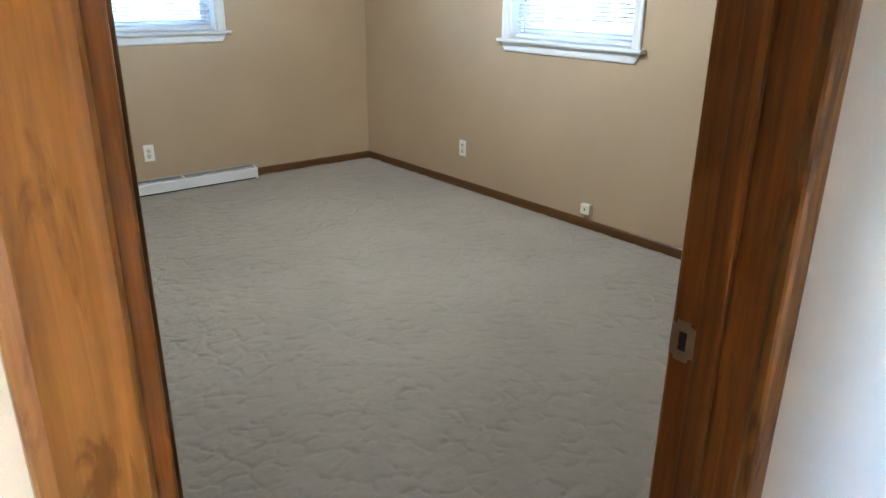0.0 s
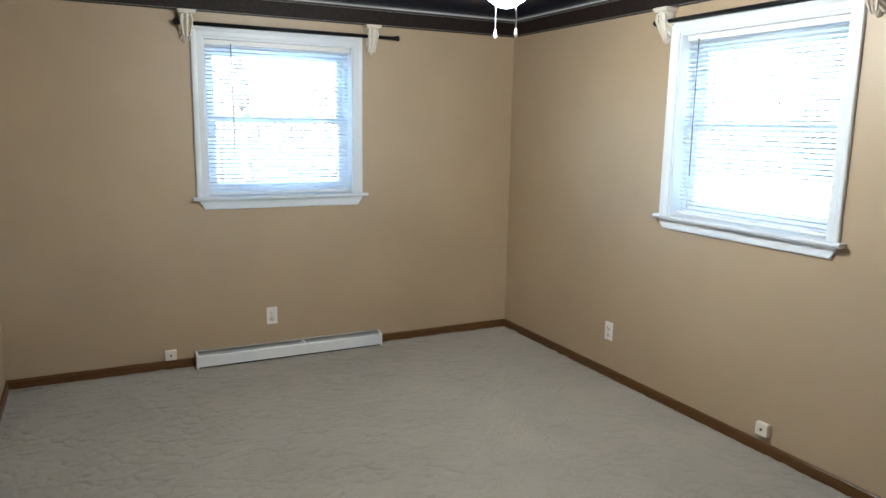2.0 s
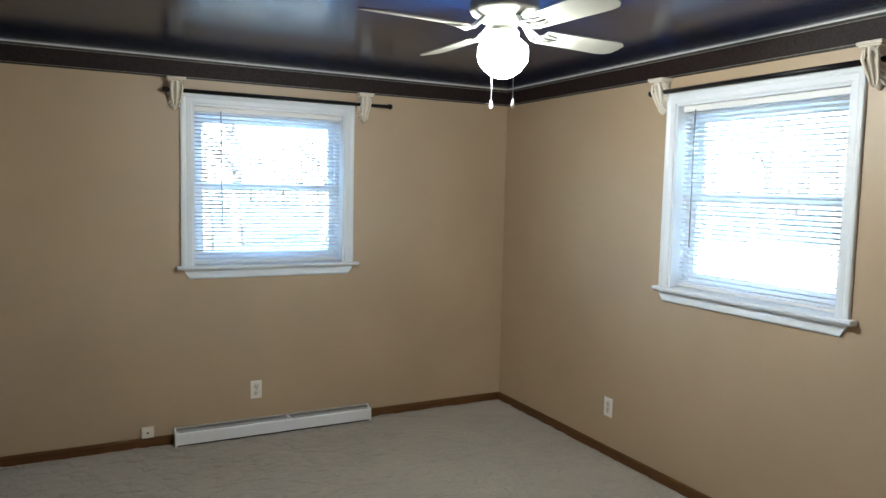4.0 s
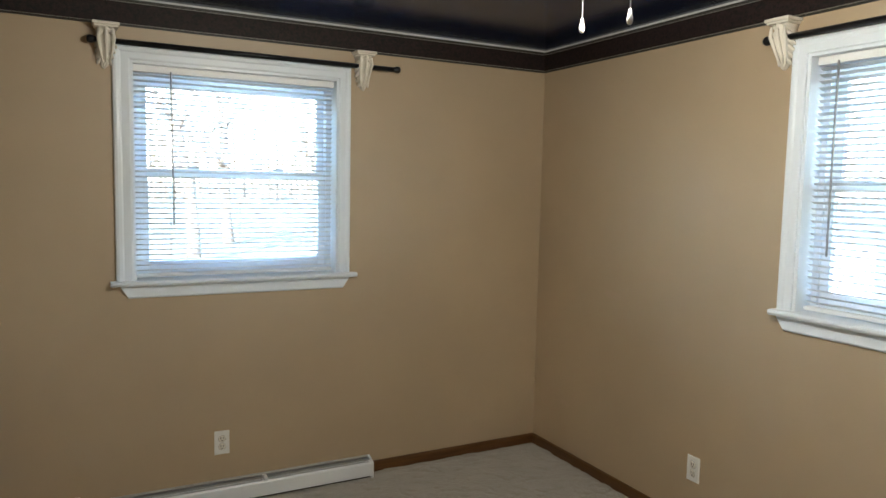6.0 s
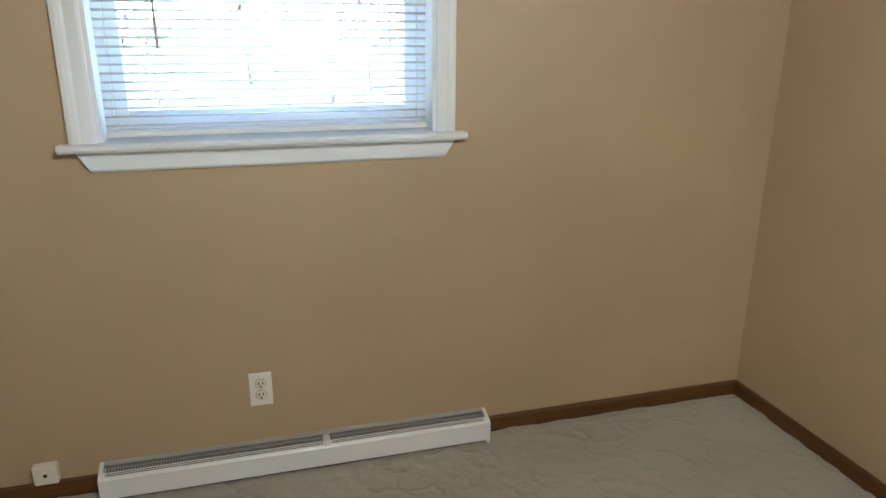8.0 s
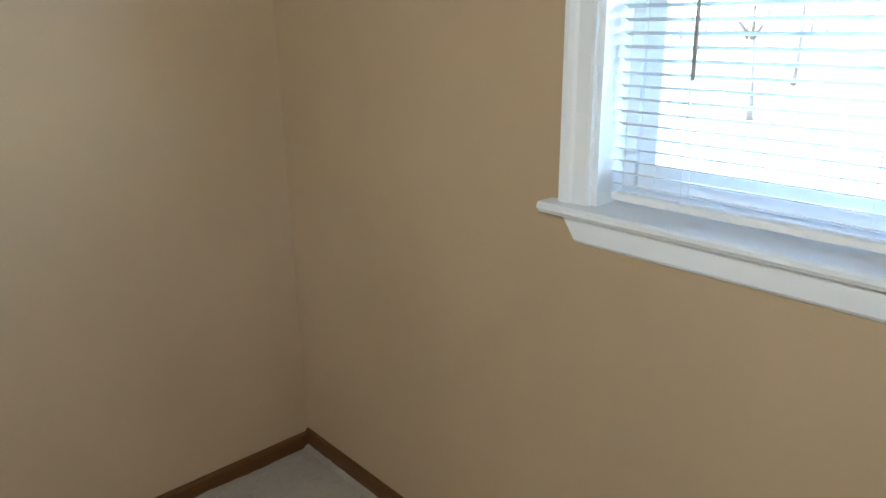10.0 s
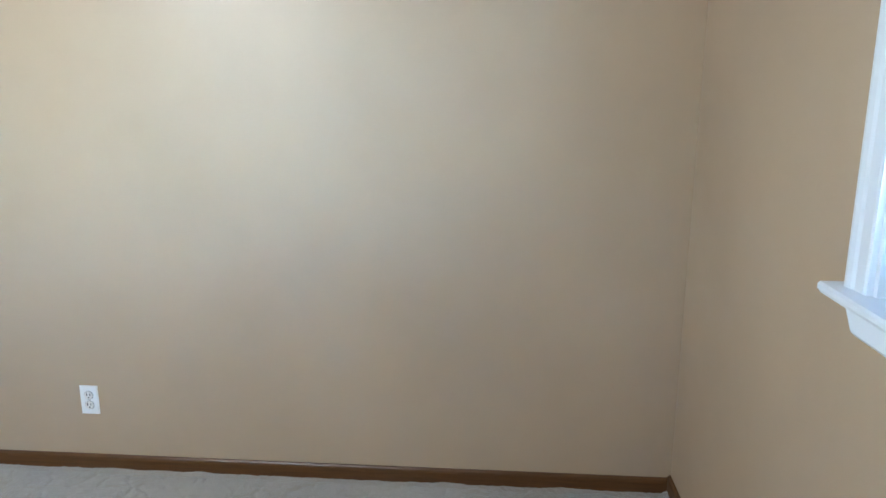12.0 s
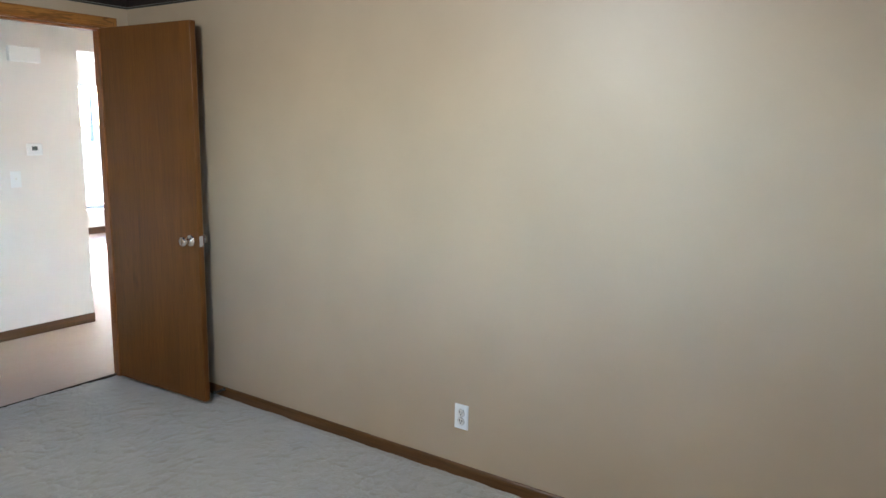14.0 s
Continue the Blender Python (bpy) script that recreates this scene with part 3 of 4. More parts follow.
# ---- windows ----
def window(name, m, label, ear=0.5625, widen=1.0):
    """Double-hung vinyl window in a painted wood surround; y runs outwards from the wall's room face."""
    w = thing(name, m, label, "window", kind="structure")
    casing_set(w, Matrix(), WIN, 1.071, HEAD, M_TRIM, M_TRIM, CASE, widen)
    part("window_sill", sweep([(-0.046, 1.054), (-0.050, 1.058), (-0.050, 1.066), (-0.046, 1.071), (0.088, 1.071), (0.088, SILL), (-0.044, SILL)], -ear, 0.5625), M_TRIM, w)
    ap = bmesh.new()
    rings = []
    for z, h, t in ((0.992, 0.498, 0.010), (0.999, 0.501, 0.016), (1.040, 0.527, 0.018), (SILL, 0.531, 0.018)):
        rings.append([ap.verts.new(p) for p in ((-h, 0, z), (h, 0, z), (h, -t, z), (-h, -t, z))])
    for a, b in zip(rings, rings[1:]):
        for i in range(4):
            ap.faces.new((a[i], a[(i + 1) % 4], b[(i + 1) % 4], b[i]))
    ap.faces.new(rings[0]), ap.faces.new(rings[-1])
    bmesh.ops.recalc_face_normals(ap, faces=ap.faces[:])
    part("apron", ap, M_TRIM, w)
    part("jamb_liner", boxes((-WIN, -WIN + 0.012, 0, 0.088, 1.071, HEAD)), M_TRIM, w)
    part("jamb_liner", boxes((WIN - 0.012, WIN, 0, 0.088, 1.071, HEAD)), M_TRIM, w)
    part("head_liner", boxes((-WIN + 0.012, WIN - 0.012, 0, 0.088, HEAD - 0.012, HEAD)), M_TRIM, w)
    part("window_frame", boxes((-WIN, -0.438, 0.088, OUT, SILL, HEAD), (0.438, WIN, 0.088, OUT, SILL, HEAD),
                               (-0.438, 0.438, 0.088, OUT, SILL, 1.096), (-0.438, 0.438, 0.088, OUT, 1.985, HEAD)), M_VINYL, w)
    for nm, z0, z1, y0, rb, rt in (("lower_sash", 1.096, 1.572, 0.098, 0.050, 0.040), ("upper_sash", 1.535, 1.985, 0.128, 0.036, 0.042)):
        y1 = y0 + 0.027
        s = part(nm, boxes((-0.438, -0.400, y0, y1, z0, z1), (0.400, 0.438, y0, y1, z0, z1), (-0.400, 0.400, y0, y1, z0, z0 + rb), (-0.400, 0.400, y0, y1, z1 - rt, z1), bevel=0.003), M_VINYL, w)
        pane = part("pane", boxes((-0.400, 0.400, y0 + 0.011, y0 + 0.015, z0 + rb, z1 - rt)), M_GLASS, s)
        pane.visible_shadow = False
        if nm == "lower_sash":
            for x in (-0.20, 0.20):
                part("sash_lock", boxes((x - 0.028, x + 0.028, y0 + 0.002, y0 + 0.022, z1, z1 + 0.007), (x - 0.012, x + 0.012, y0 - 0.004, y0 + 0.018, z1 + 0.007, z1 + 0.017), bevel=0.002), M_VINYL, s)
    return w


NW, EW = pose(NWX, NY, 0), pose(EX, EWY, 0, 0, 0, -90)
window("window_1", NW, "white double-hung window with painted casing, stool and apron", 0.570, 1.22)
window("window_2", EW, "white double-hung window with painted casing on the side wall", 0.545)


def slat_mesh(tilt):
    bm = bmesh.new()
    n, w, hw = 5, 0.0115, 0.458
    ring = []
    for x in (-hw, hw):
        ring.append([bm.verts.new((x, -w + 2 * w * i / (n - 1), 0.0022 * (1 - (2 * i / (n - 1) - 1) ** 2))) for i in range(n)])
    top = [[v for v in r] for r in ring]
    for i in range(n - 1):
        bm.faces.new((top[0][i], top[1][i], top[1][i + 1], top[0][i + 1]))
    r = bmesh.ops.extrude_face_region(bm, geom=bm.faces[:])
    for v in r["geom"]:
        if isinstance(v, bmesh.types.BMVert):
            v.co.z += 0.0006
    bmesh.ops.recalc_face_normals(bm, faces=bm.faces[:])
    bm.transform(pose(0, 0, 0, tilt, 0, 0))
    return mesh_of("slat", bm, M_SLAT, True)


def blind(m, wand_x, wand_low, tilt, label):
    b = thing("window_blind", m, label, "blind", "blinds in the bedroom windows")
    Y = 0.052
    part("head_rail", boxes((-0.461, 0.461, Y - 0.016, Y + 0.016, 1.992, 2.022), bevel=0.002), M_RAIL, b)
    me = slat_mesh(tilt)
    z, zs = 1.978, []
    while z > 1.108:
        zs.append(z)
        z -= 0.0235
    for z in zs:
        part("slat", me, None, b).location = (0, Y, z)
    part("bottom_rail", boxes((-0.458, 0.458, Y - 0.013, Y + 0.013, 1.078, 1.094), bevel=0.004), M_RAIL, b)
    for x in (-0.31, 0.0, 0.31):
        for y in (-0.0135, 0.0135):
            part("ladder_cord", tube([(x, Y + y, 1.085), (x, Y + y, 1.994)], 0.0007, 5), M_CORD, b)
    part("tilt_wand", tube([(wand_x, Y - 0.024, 2.0), (wand_x + 0.002, Y - 0.026, 1.7), (wand_x + 0.006, Y - 0.027, wand_low)], 0.0038, 6), M_WAND, b, "thin grey tilt wand")
    return b


blind(NW, -0.305, 1.315, -17, "white mini blind lowered with open slats")
blind(EW, -0.375, 1.29, -23, "white mini blind lowered with open slats, wand by the jamb")


# ---- curtain rods on corbels ----
def corbel(m, mirrored):
    c = thing("corbel_bracket", m, "cream carved plaster corbel holding a curtain rod", "bracket", "corbels over the windows")
    bm = bmesh.new()
    # tapering leaf scroll: half width, depth and height section by section
    secs = [(0.040, 0.070, 2.150), (0.037, 0.072, 2.138), (0.031, 0.060, 2.126), (0.034, 0.066, 2.110), (0.036, 0.064, 2.094), (0.033, 0.054, 2.076),
            (0.029, 0.044, 2.058), (0.026, 0.036, 2.040), (0.022, 0.031, 2.022), (0.016, 0.026, 2.006), (0.009, 0.018, 1.994), (0.003, 0.008, 1.988)]
    rings = []
    for k, (h, d, z) in enumerate(secs):
        ring = []
        for i in range(17):
            a = math.pi * i / 16
            fold = 1.0 + 0.13 * math.cos(i * math.pi / 2) * (1 if k % 2 else 0.5)
            x = -h * math.cos(a)
            ring.append(bm.verts.new((x + (0.010 if mirrored else -0.010) * (k / 11) ** 2, -d * (math.sin(a) ** 0.6) * fold, z + 0.004 * math.cos(i * math.pi / 2 + k))))
        rings.append(ring)
    for a, b in zip(rings, rings[1:]):
        for i in range(16):
            bm.faces.new((a[i], a[i + 1], b[i + 1], b[i]))
    for r in (rings[0], rings[-1]):
        bm.faces.new(r)
    for a, b in zip(rings, rings[1:]):
        bm.faces.new((a[0], b[0], b[-1], a[-1]))
    bmesh.ops.recalc_face_normals(bm, faces=bm.faces[:])
    part("scroll", bm, M_CREAM, c, "", True)
    part("cap", boxes((-0.046, 0.046, -0.078, 0, 2.150, 2.158), (-0.052, 0.052, -0.084, 0, 2.158, 2.171), bevel=0.003), M_CREAM, c)
    # ragged leaf lobes curling out along both sides and down the front
    for s in (-1, 1):
        for k, (z, w, d) in enumerate(((2.112, 0.034, 0.040), (2.088, 0.033, 0.034), (2.064, 0.029, 0.026), (2.040, 0.025, 0.020), (2.018, 0.019, 0.015))):
            drift = (0.010 if mirrored else -0.010) * (k / 5) ** 2
            part("leaf_lobe", tube([(drift + s * w * 0.35, -d - 0.016, z + 0.020), (drift + s * w * 0.8, -d - 0.010, z + 0.008), (drift + s * (w + 0.005), -d * 0.7, z - 0.008), (drift + s * (w + 0.008), -d * 0.45, z - 0.016)],
                                   [0.004, 0.008, 0.007, 0.0025], 7), M_CREAM, c, "", True)
    for sx in (-0.55, 0.0, 0.55):
        part("leaf_rib", tube([(sx * 0.05, -0.070, 2.140), (sx * 0.055, -0.071, 2.105), (sx * 0.045, -0.056, 2.070), (sx * 0.035, -0.040, 2.035), (sx * 0.02, -0.028, 2.006)],
                              [0.005, 0.0075, 0.007, 0.0055, 0.003], 7), M_CREAM, c, "", True)
    return c


def curtain_rod(m, x0, x1, label):
    r = thing("curtain_rod", m, label, "curtain rod", "rods over the windows")
    part("bar", lathe([(0.0, x0), (0.0120, x0), (0.0120, x1), (0.0, x1)], 16, 'x', at=(0, -0.038, 2.100)), M_ROD, r, "", True)
    for x, s in ((x0, -1), (x1, 1)):
        part("finial", lathe([(0.0, x), (0.0120, x), (0.0120, x + s * 0.012), (0.016, x + s * 0.017), (0.018, x + s * 0.030), (0.013, x + s * 0.040), (0.0, x + s * 0.042)], 16, 'x', at=(0, -0.038, 2.100)), M_ROD, r, "", True)


for m, a, b in ((NW, -0.568, 0.590), (EW, -0.560, 0.578)):
    corbel(m @ pose(a, 0, 0), False)
    corbel(m @ pose(b, 0, 0), True)
curtain_rod(NW, -0.600, 0.745, "black metal curtain rod with round finials above the window")
curtain_rod(EW, -0.600, 0.775, "black metal curtain rod above the side window")


# ---- heater ----
def heater():
    h = thing("baseboard_heater", pose(1.037, NY, 0) @ Matrix.Diagonal((1, 1, 0.88, 1)), "long white electric baseboard heater with a slotted top", "heater")
    L, m = 1.251, 0.690
    part("front_panel", sweep([(-0.066, -0.002), (-0.070, 0.0), (-0.070, 0.074), (-0.066, 0.080), (-0.044, 0.087), (-0.044, 0.084), (-0.064, 0.077), (-0.066, 0.072), (-0.066, 0.002)], 0.012, L - 0.012), M_HEAT, h)
    for x in (0.0, L - 0.012):
        bm = bmesh.new()
        prof = [(0, -0.013), (-0.071, -0.013), (-0.071, 0.076), (-0.062, 0.083), (-0.014, 0.101), (0, 0.101)]
        sweep(prof, x, x + 0.012, 0, 0, 'x', bm)
        part("end_cap", bm, M_HEAT, h)
    part("back_plate", sweep([(0.0, -0.004), (-0.004, -0.004), (-0.004, 0.092), (-0.020, 0.095), (-0.020, 0.101), (0.0, 0.102)], 0.012, L - 0.012), M_HEAT_GREY, h, "grey top lip")
    # tray coloured black so the slots look shaded
    part("element_tray", boxes((0.012, L - 0.012, -0.0655, -0.004, 0.066, 0.070)), M_DARK, h, "black tray standing in for the shade inside")
    # fins in the sloping top; louvre slits are dark strips painted as shade
    for x0, x1 in ((0.020, m - 0.014), (m + 0.014, L - 0.020)):
        for y, z in ((-0.0580, 0.0826), (-0.0515, 0.0846)):
            part("slit", boxes((x0, x1, y, y + 0.0024, z - 0.001, z + 0.0012)), M_DARK, h, "narrow dark strip standing in for a slit's shade")
    # added dark strip, painted shade in the gap under the panel
    part("toe_shade", boxes((0.012, L - 0.012, -0.056, -0.052, -0.013, 0.012)), M_DARK, h, "dark strip standing in for the shade under the front panel")
    fin = mesh_of("fin", boxes((0, 0.0036, -0.043, -0.021, 0.0865, 0.0905)), M_FIN)
    for k in range(146):
        part("fin", fin, None, h).location = (0.018 + 0.0083 * k, 0, 0)
    part("center_clip", boxes((m - 0.010, m + 0.010, -0.066, -0.012, 0.076, 0.098), bevel=0.002), M_HEAT, h)


heater()


# ---- outlets, jacks, hall fittings ----
def outlet(m, label):
    o = thing("wall_outlet", m, label, "outlet", "duplex outlets")
    bm = boxes((-0.035, 0.035, -0.0055, 0.0, -0.057, 0.057))
    bmesh.ops.bevel(bm, geom=[e for e in bm.edges if all(v.co.y < -0.005 for v in e.verts)], offset=0.003, segments=2, affect='EDGES')
    part("plate", bm, M_PLATE, o)
    for z in (-0.0195, 0.0195):
        r = part("receptacle", lathe([(0.0, -0.0055), (0.0165, -0.0055), (0.0165, -0.0072), (0.0155, -0.0078), (0.0, -0.0078)], 20, 'y', at=(0, 0, z)), M_IVORY, o, "", True)
        # grey disc paints the gap's shade as a rim round the receptacle
        part("shadow_gap", lathe([(0.0, -0.0050), (0.0176, -0.0050), (0.0176, -0.0060), (0.0, -0.0060)], 20, 'y', at=(0, 0, z)), M_GAP, r, "grey disc standing in for shade in the gap round the receptacle", True)
        for x, h in ((-0.0062, 0.0052), (0.0062, 0.0044)):
            part("slot", boxes((x - 0.0017, x + 0.0017, -0.0084, -0.0078, z + 0.0035 - h, z + 0.0035 + h)), M_DARK, r)
        part("ground_hole", lathe([(0.0, -0.0078), (0.0033, -0.0078), (0.0033, -0.0084), (0.0, -0.0084)], 10, 'y', at=(0, 0, z - 0.0085)), M_DARK, r)
    part("screw", lathe([(0.0, -0.0055), (0.0028, -0.0055), (0.0024, -0.0068), (0.0, -0.0068)], 10, 'y'), M_STEEL, o)
    return o


outlet(pose(1.531, NY, 0.272), "white duplex outlet above the baseboard heater")
outlet(pose(EX, 2.773, 0.287, 0, 0, -90), "white duplex outlet near the room corner")
outlet(pose(EX, 0.845, 0.297, 0, 0, -90), "white duplex outlet near the doorway end")
outlet(pose(WX, 1.836, 0.265, 0, 0, 90), "white duplex outlet on the wall by the door")


def phone_jack(m, label):
    j = thing("phone_jack", m, label, "phone jack", "surface phone jacks")
    part("housing", boxes((-0.034, 0.034, -0.030, 0.0, -0.031, 0.031), bevel=0.004), M_IVORY, j)
    part("screw_cap", lathe([(0.0, -0.030), (0.006, -0.030), (0.0055, -0.0316), (0.0, -0.0316)], 12, 'y'), M_DARK, j)
    part("socket", boxes((-0.006, 0.006, -0.025, -0.012, -0.0318, -0.0309)), M_DARK, j)


phone_jack(pose(0.890, NY, 0.0875), "ivory surface phone jack sitting on the baseboard")
phone_jack(pose(EX, 1.605, 0.118, 0, 0, -90), "ivory surface phone jack above the baseboard")

chime = thing("door_chime", pose(-0.042, HW, 1.979, 0, 0, 180), "white door chime box high on the hallway wall", "door chime")
part("cover", boxes((-0.105, 0.105, -0.045, 0, -0.052, 0.052), bevel=0.006), M_PLATE, chime)
part("base", boxes((-0.095, 0.095, -0.012, 0, -0.060, -0.052), bevel=0.002), M_IVORY, chime)
thermo = thing("thermostat", pose(-0.070, HW, 1.325, 0, 0, 180), "white digital thermostat on the hallway wall", "thermostat")
part("body", boxes((-0.052, 0.052, -0.024, 0, -0.042, 0.042), bevel=0.006), M_PLATE, thermo)
part("display", boxes((-0.022, 0.016, -0.0252, -0.024, -0.006, 0.022)), mat("grey_display", (0.12, 0.13, 0.12), 0.2), thermo, "small grey display")
sw = thing("light_switch", pose(0.068, HW, 1.118, 0, 0, 180), "white toggle light switch on the hallway wall", "light switch")
part("plate", boxes((-0.035, 0.035, -0.005, 0, -0.057, 0.057), bevel=0.002), M_PLATE, sw)
part("toggle", boxes((-0.005, 0.005, -0.014, -0.005, -0.004, 0.012), bevel=0.001), M_IVORY, sw)

# picture window of the bright room
lw = thing("window_3", pose(0, LY, 0), "large white picture window in the bright living room", "window", kind="structure")
part("window_frame", boxes((LWX0, LWX0 + 0.06, -0.14, -0.06, LWZ0, LWZ1), (LWX1 - 0.06, LWX1, -0.14, -0.06, LWZ0, LWZ1), (LWX0 + 0.06, LWX1 - 0.06, -0.14, -0.06, LWZ0, LWZ0 + 0.06),
                           (LWX0 + 0.06, LWX1 - 0.06, -0.14, -0.06, LWZ1 - 0.06, LWZ1), (-3.28, -3.22, -0.14, -0.06, LWZ0 + 0.06, LWZ1 - 0.06), bevel=0.003), M_VINYL, lw)
for a, b in ((LWX0 + 0.06, -3.28), (-3.22, LWX1 - 0.06)):
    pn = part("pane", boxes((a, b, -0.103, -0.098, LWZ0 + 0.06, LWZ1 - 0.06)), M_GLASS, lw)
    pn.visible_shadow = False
part("window_sill", boxes((LWX0 - 0.05, LWX1 + 0.05, -0.06, 0.05, LWZ0 - 0.025, LWZ0), bevel=0.003), M_TRIM, lw)


# lighter touch-up dabs on the walls
M_DAB = paint("touch_up_paint", (0.46, 0.352, 0.245), 0.55, 0.05, 0.15)


def paint_dab(m, w, h, seed):
    rng = random.Random(seed)
    bm = bmesh.new()
    ring = [bm.verts.new((w * math.cos(a) * rng.uniform(0.7, 1.1), -0.0006, h * math.sin(a) * rng.uniform(0.7, 1.1))) for a in [2 * math.pi * i / 22 for i in range(22)]]
    bm.faces.new(ring)
    r = bmesh.ops.extrude_face_region(bm, geom=bm.faces[:])
    for v in r["geom"]:
        if isinstance(v, bmesh.types.BMVert):
            v.co.y += 0.0008
    bmesh.ops.recalc_face_normals(bm, faces=bm.faces[:])
    bm.transform(m)
    solid("wall_patch", bm, M_DAB, "pale touch-up dab on the tan wall", "wall patch")


paint_dab(pose(EX, 3.345, 0.982, 0, 0, -90), 0.075, 0.024, 1)
paint_dab(pose(EX, 3.71, 0.315, 0, 0, -90), 0.045, 0.018, 2)
paint_dab(pose(2.44, NY, 0.078), 0.045, 0.016, 3)

# ---- ceiling fan ----
FX, FY = 1.952, 1.838
fan = thing("ceiling_fan", pose(FX, FY, 0), "white four-blade ceiling fan with a lit schoolhouse globe", "ceiling fan")
part("canopy", lathe([(0.0, CZ), (0.085, CZ), (0.088, CZ - 0.012), (0.075, CZ - 0.03), (0.0, CZ - 0.03)], 32), M_FAN, fan, "", True)
part("motor_housing", lathe([(0.0, 2.268), (0.070, 2.268), (0.115, 2.262), (0.128, 2.248), (0.128, 2.222), (0.118, 2.206), (0.090, 2.194), (0.086, 2.184), (0.062, 2.176), (0.0, 2.176)], 40), M_FAN, fan, "", True)
part("switch_housing", lathe([(0.0, 2.178), (0.048, 2.178), (0.049, 2.172), (0.049, 2.152), (0.046, 2.148), (0.0, 2.148)], 32), M_FAN, fan, "", True)
part("fitter", lathe([(0.0, 2.150), (0.055, 2.150), (0.059, 2.144), (0.057, 2.132), (0.0, 2.132)], 32), M_FAN, fan, "", True)
part("globe", lathe([(0.0, 2.136), (0.050, 2.136), (0.053, 2.127), (0.070, 2.113), (0.088, 2.098), (0.0925, 2.080), (0.0925, 2.050), (0.088, 2.034), (0.067, 2.006), (0.046, 1.991), (0.030, 1.983), (0.012, 1.978), (0.0, 1.977)], 40), M_GLOBE, fan, "glowing white schoolhouse glass globe", True)
bl = bmesh.new()
outline = [(0.175, -0.046), (0.20, -0.052), (0.50, -0.064), (0.540, -0.058), (0.566, -0.036), (0.570, 0.0), (0.566, 0.036), (0.540, 0.058), (0.50, 0.064), (0.20, 0.052), (0.175, 0.046)]
vs = [[bl.verts.new((x, y, z)) for x, y in outline] for z in (-0.0028, 0.0028)]
bl.faces.new(vs[0][::-1]), bl.faces.new(vs[1])
for i in range(len(outline)):
    j = (i + 1) % len(outline)
    bl.faces.new((vs[0][i], vs[0][j], vs[1][j], vs[1][i]))
bl.transform(pose(0, 0, 0, -12, 0, 0))
blade_mesh = mesh_of("blade", bl, M_FAN)
br = bmesh.new()
for s in (-1, 1):
    tube([(0.085, s * 0.008, 2.190 - 2.150), (0.115, s * 0.014, 0.014), (0.145, s * 0.026, -0.008), (0.175, s * 0.034, -0.006 - s * 0.007), (0.235, s * 0.018, -0.004 - s * 0.004)], [0.006, 0.006, 0.0055, 0.005, 0.004], 8, br)
tube([(0.09, 0, 0.040), (0.13, 0, 0.004), (0.16, 0, -0.007), (0.245, 0, -0.005)], [0.007, 0.007, 0.006, 0.004], 8, br)
iron_mesh = mesh_of("blade_iron", br, M_FAN, True)
for k in range(4):
    m = pose(0, 0, 2.150, 0, 0, 3 + 90 * k)
    iron = part("blade_iron", iron_mesh, None, fan)
    iron.matrix_basis = m
    part("blade", blade_mesh, None, fan).matrix_basis = m
for dx, dy, low in ((0.005, 0.062, 1.888), (-0.005, -0.062, 1.874)):
    ch = part("pull_chain", tube([(dx, dy * 0.82, 2.130), (dx, dy * 0.97, 2.118), (dx, dy, 2.09), (dx * 1.2, dy * 1.35, 2.045), (dx * 1.2, dy * 1.38, low + 0.018)], 0.0013, 5), M_STEEL, fan, "thin beaded metal chain")
    part("pull_knob", lathe([(0.0, low + 0.020), (0.003, low + 0.018), (0.0045, low + 0.008), (0.0066, low), (0.0062, low - 0.008), (0.003, low - 0.013), (0.0, low - 0.014)], 14, at=(dx * 1.2, dy * 1.38, 0)), M_PLATE, ch, "small white teardrop pull", True)

# ---- outdoors ----
GZ = -0.55
solid("ground", boxes((-400, 400, -400, 400, GZ - 0.3, GZ)), M_LAWN, "pale winter lawn around the house", "lawn")
solid("foundation", boxes((-6.72, EX + OUT, -6.27, NY + OUT, GZ, -0.1)), paint("concrete", (0.35, 0.34, 0.32), 0.85, 0.1, 0.3, 40), "grey concrete foundation under the house", "foundation")


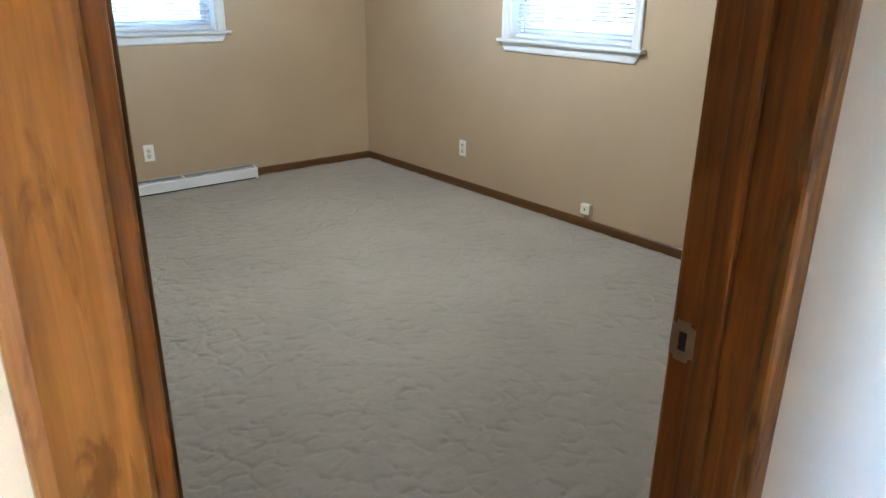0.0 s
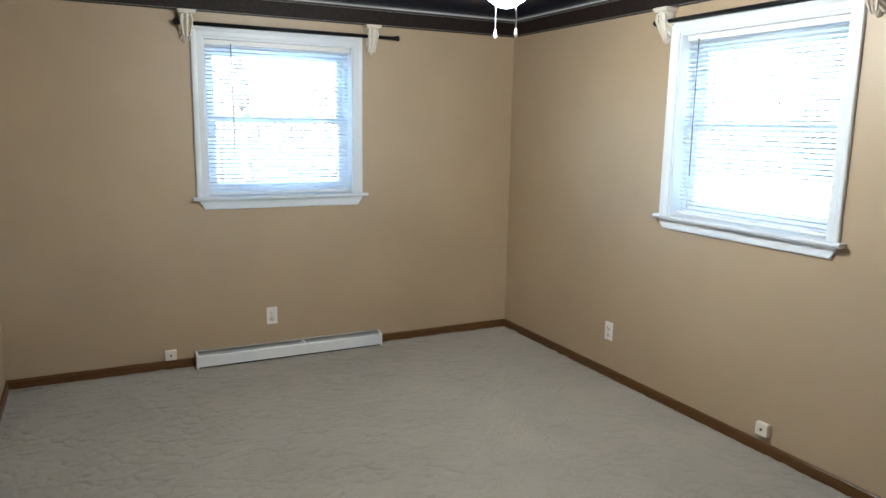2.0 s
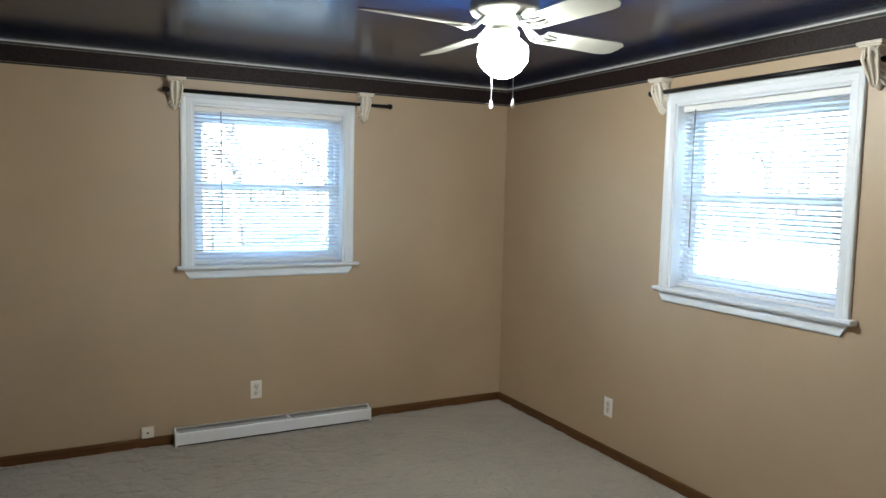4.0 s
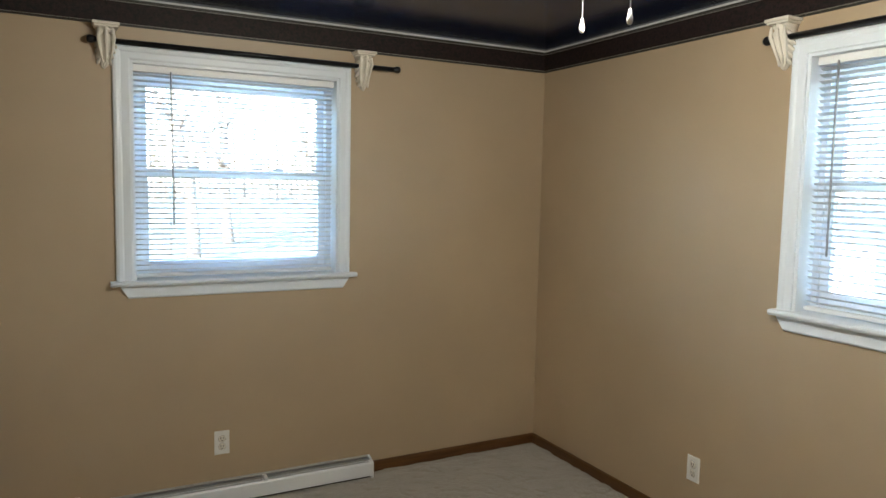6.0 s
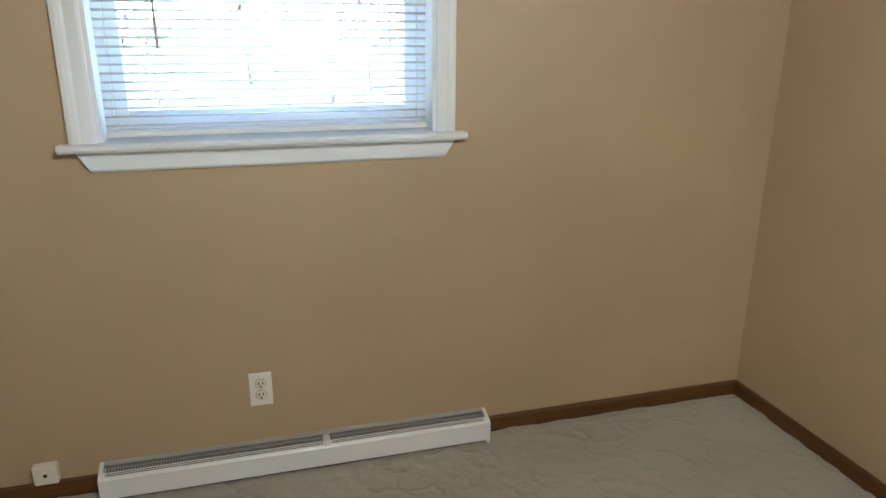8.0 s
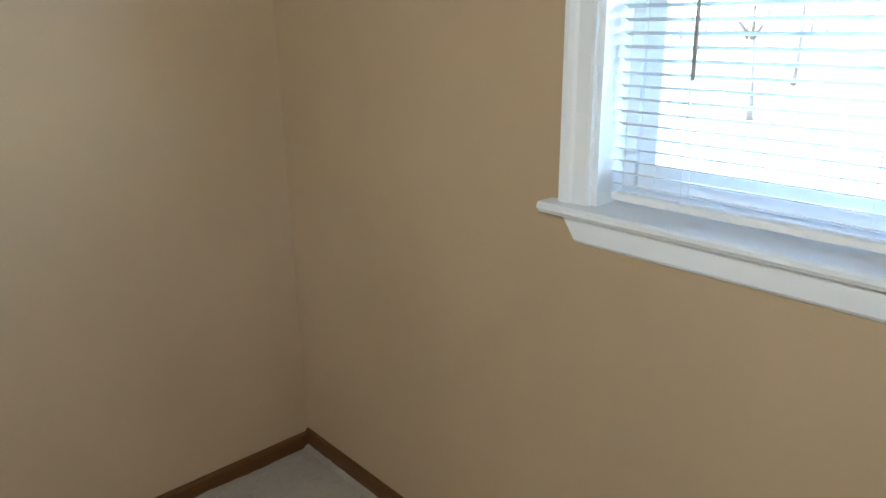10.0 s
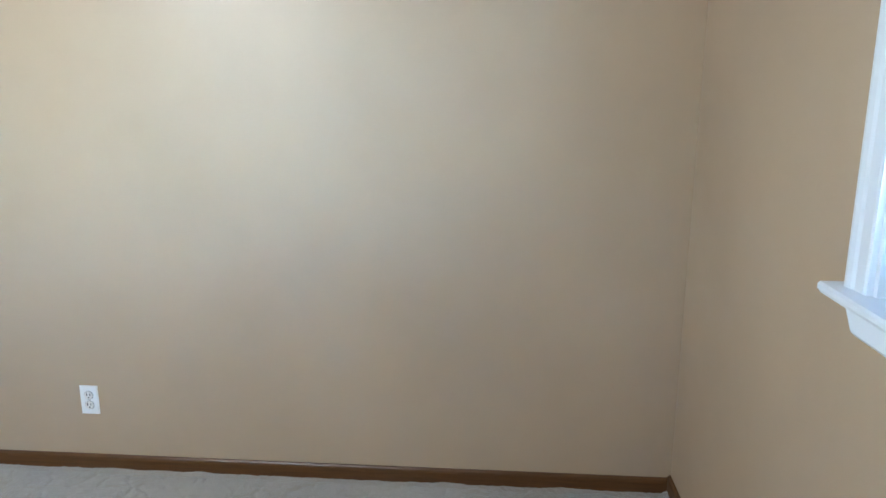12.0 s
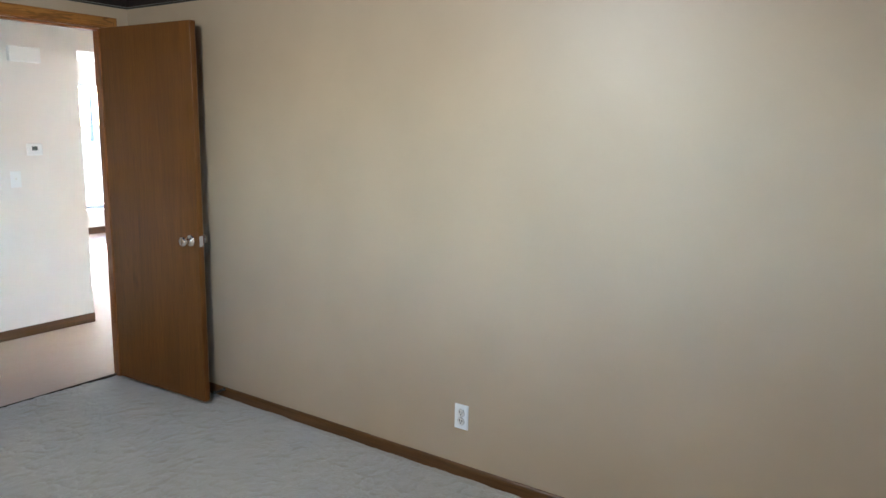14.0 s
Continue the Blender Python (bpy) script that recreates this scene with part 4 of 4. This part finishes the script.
def bare_tree(x, y, height, seed, label, spread=0.5):
    rng = random.Random(seed)
    t = thing("tree", pose(x, y, GZ), label, "tree", "bare trees outside")
    trunk, limbs, twigs = bmesh.new(), bmesh.new(), bmesh.new()
    leaves = bmesh.new()

    def grow(p, d, length, r, level):
        pts, rad = [p], [r]
        q = p
        steps = 4
        for i in range(steps):
            d = (d + Vector((rng.uniform(-1, 1), rng.uniform(-1, 1), rng.uniform(-0.4, 0.7))) * 0.16).normalized()
            q = q + d * length / steps
            pts.append(q)
            rad.append(r * (1 - 0.72 * (i + 1) / steps))
        tube(pts, rad, 7 if level == 0 else 5 if level < 2 else 3, (trunk, limbs, limbs, twigs)[min(level, 3)])
        if level == 3:
            for k in range(2):
                c = pts[-1] + Vector([rng.uniform(-0.12, 0.12) for _ in range(3)])
                u = Vector([rng.uniform(-1, 1) for _ in range(3)]).normalized() * 0.05
                w = u.cross(Vector((0.3, 0.5, 0.8))).normalized() * 0.03
                leaves.faces.new([leaves.verts.new(c + o) for o in (-u, w, u, -w)])
            return
        for k in range((6, 4, 4)[level]):
            i = rng.randint(1, steps) if level else rng.randint(2, steps)
            a = rng.uniform(0, 2 * math.pi)
            side = Vector((math.cos(a), math.sin(a), 0.35))
            nd = (d * (1 - spread) + side * spread).normalized()
            grow(pts[i], nd, length * rng.uniform(0.45, 0.68), rad[i] * 0.62 + 0.004, level + 1)

    grow(Vector((0, 0, -0.05)), Vector((0, 0, 1)), height * 0.52, height * 0.022, 0)
    part("trunk", trunk, M_BARK, t, "", True)
    part("limbs", limbs, M_BARK, t, "", True)
    part("twigs", twigs, M_BARK, t)["kind"] = "stuff"
    part("crown", leaves, M_LEAF, t, "a few dry leaves left on the twigs")


for i, (x, y, hgt) in enumerate(((0.2, 15.0, 4.2), (3.6, 19.0, 8.5), (5.4, 24.0, 9.5), (1.9, 27.0, 9.0), (9.0, 26.0, 8.0), (-4.5, 17.0, 6.0), (-7.0, 25.0, 9.0),
                                  (24.0, 17.5, 8.0), (30.0, 22.0, 9.0), (34.0, 6.0, 9.0))):
    bare_tree(x, y, hgt, 11 + i, "bare grey tree on the winter lawn beyond the window", 0.55 if hgt < 5 else 0.5)


# neighbour's raised porch to the east
porch = thing("porch", pose(10.4, 7.5, GZ), "grey raised porch with a ramp and thin railing posts", "porch")
part("platform", boxes((0, 2.2, 0, 1.6, 0, 1.20), bevel=0.01), M_SIDING, porch)
part("ramp", sweep([(1.6, 0.0), (4.4, 0.0), (1.6, 1.16)], 0.1, 2.1), M_SIDING, porch)
for i in range(3):
    part("post", boxes((0.05, 0.11, 0.06 + i * 0.46, 0.12 + i * 0.46, 1.20, 1.62), bevel=0.005), M_FENCE, porch)
part("rail", boxes((0.05, 0.11, 0.02, 1.08, 1.62, 1.67), bevel=0.005), M_FENCE, porch)

# far tree belt all round
belt = bmesh.new()
rng = random.Random(5)
for k in range(620):
    a = rng.uniform(0, 2 * math.pi)
    d = rng.uniform(70, 95)
    x, y, hgt = d * math.cos(a), d * math.sin(a), rng.uniform(5, 11)
    tube([(x, y, GZ - 0.1), (x + rng.uniform(-0.4, 0.4), y, hgt * 0.5), (x + rng.uniform(-0.9, 0.9), y + rng.uniform(-0.6, 0.6), hgt)], [0.22, 0.14, 0.02], 4, belt)
    for j in range(9):
        z = hgt * rng.uniform(0.3, 0.9)
        e = rng.uniform(0, 2 * math.pi)
        r = rng.uniform(1.0, 2.6)
        tube([(x, y, z), (x + r * math.cos(e), y + r * math.sin(e), z + r * 0.8)], [0.07, 0.015], 3, belt)
tagged(new("woods", mesh_of("woods", belt, M_BARK)), "far belt of bare woods around the lawns", "woods", kind="stuff")
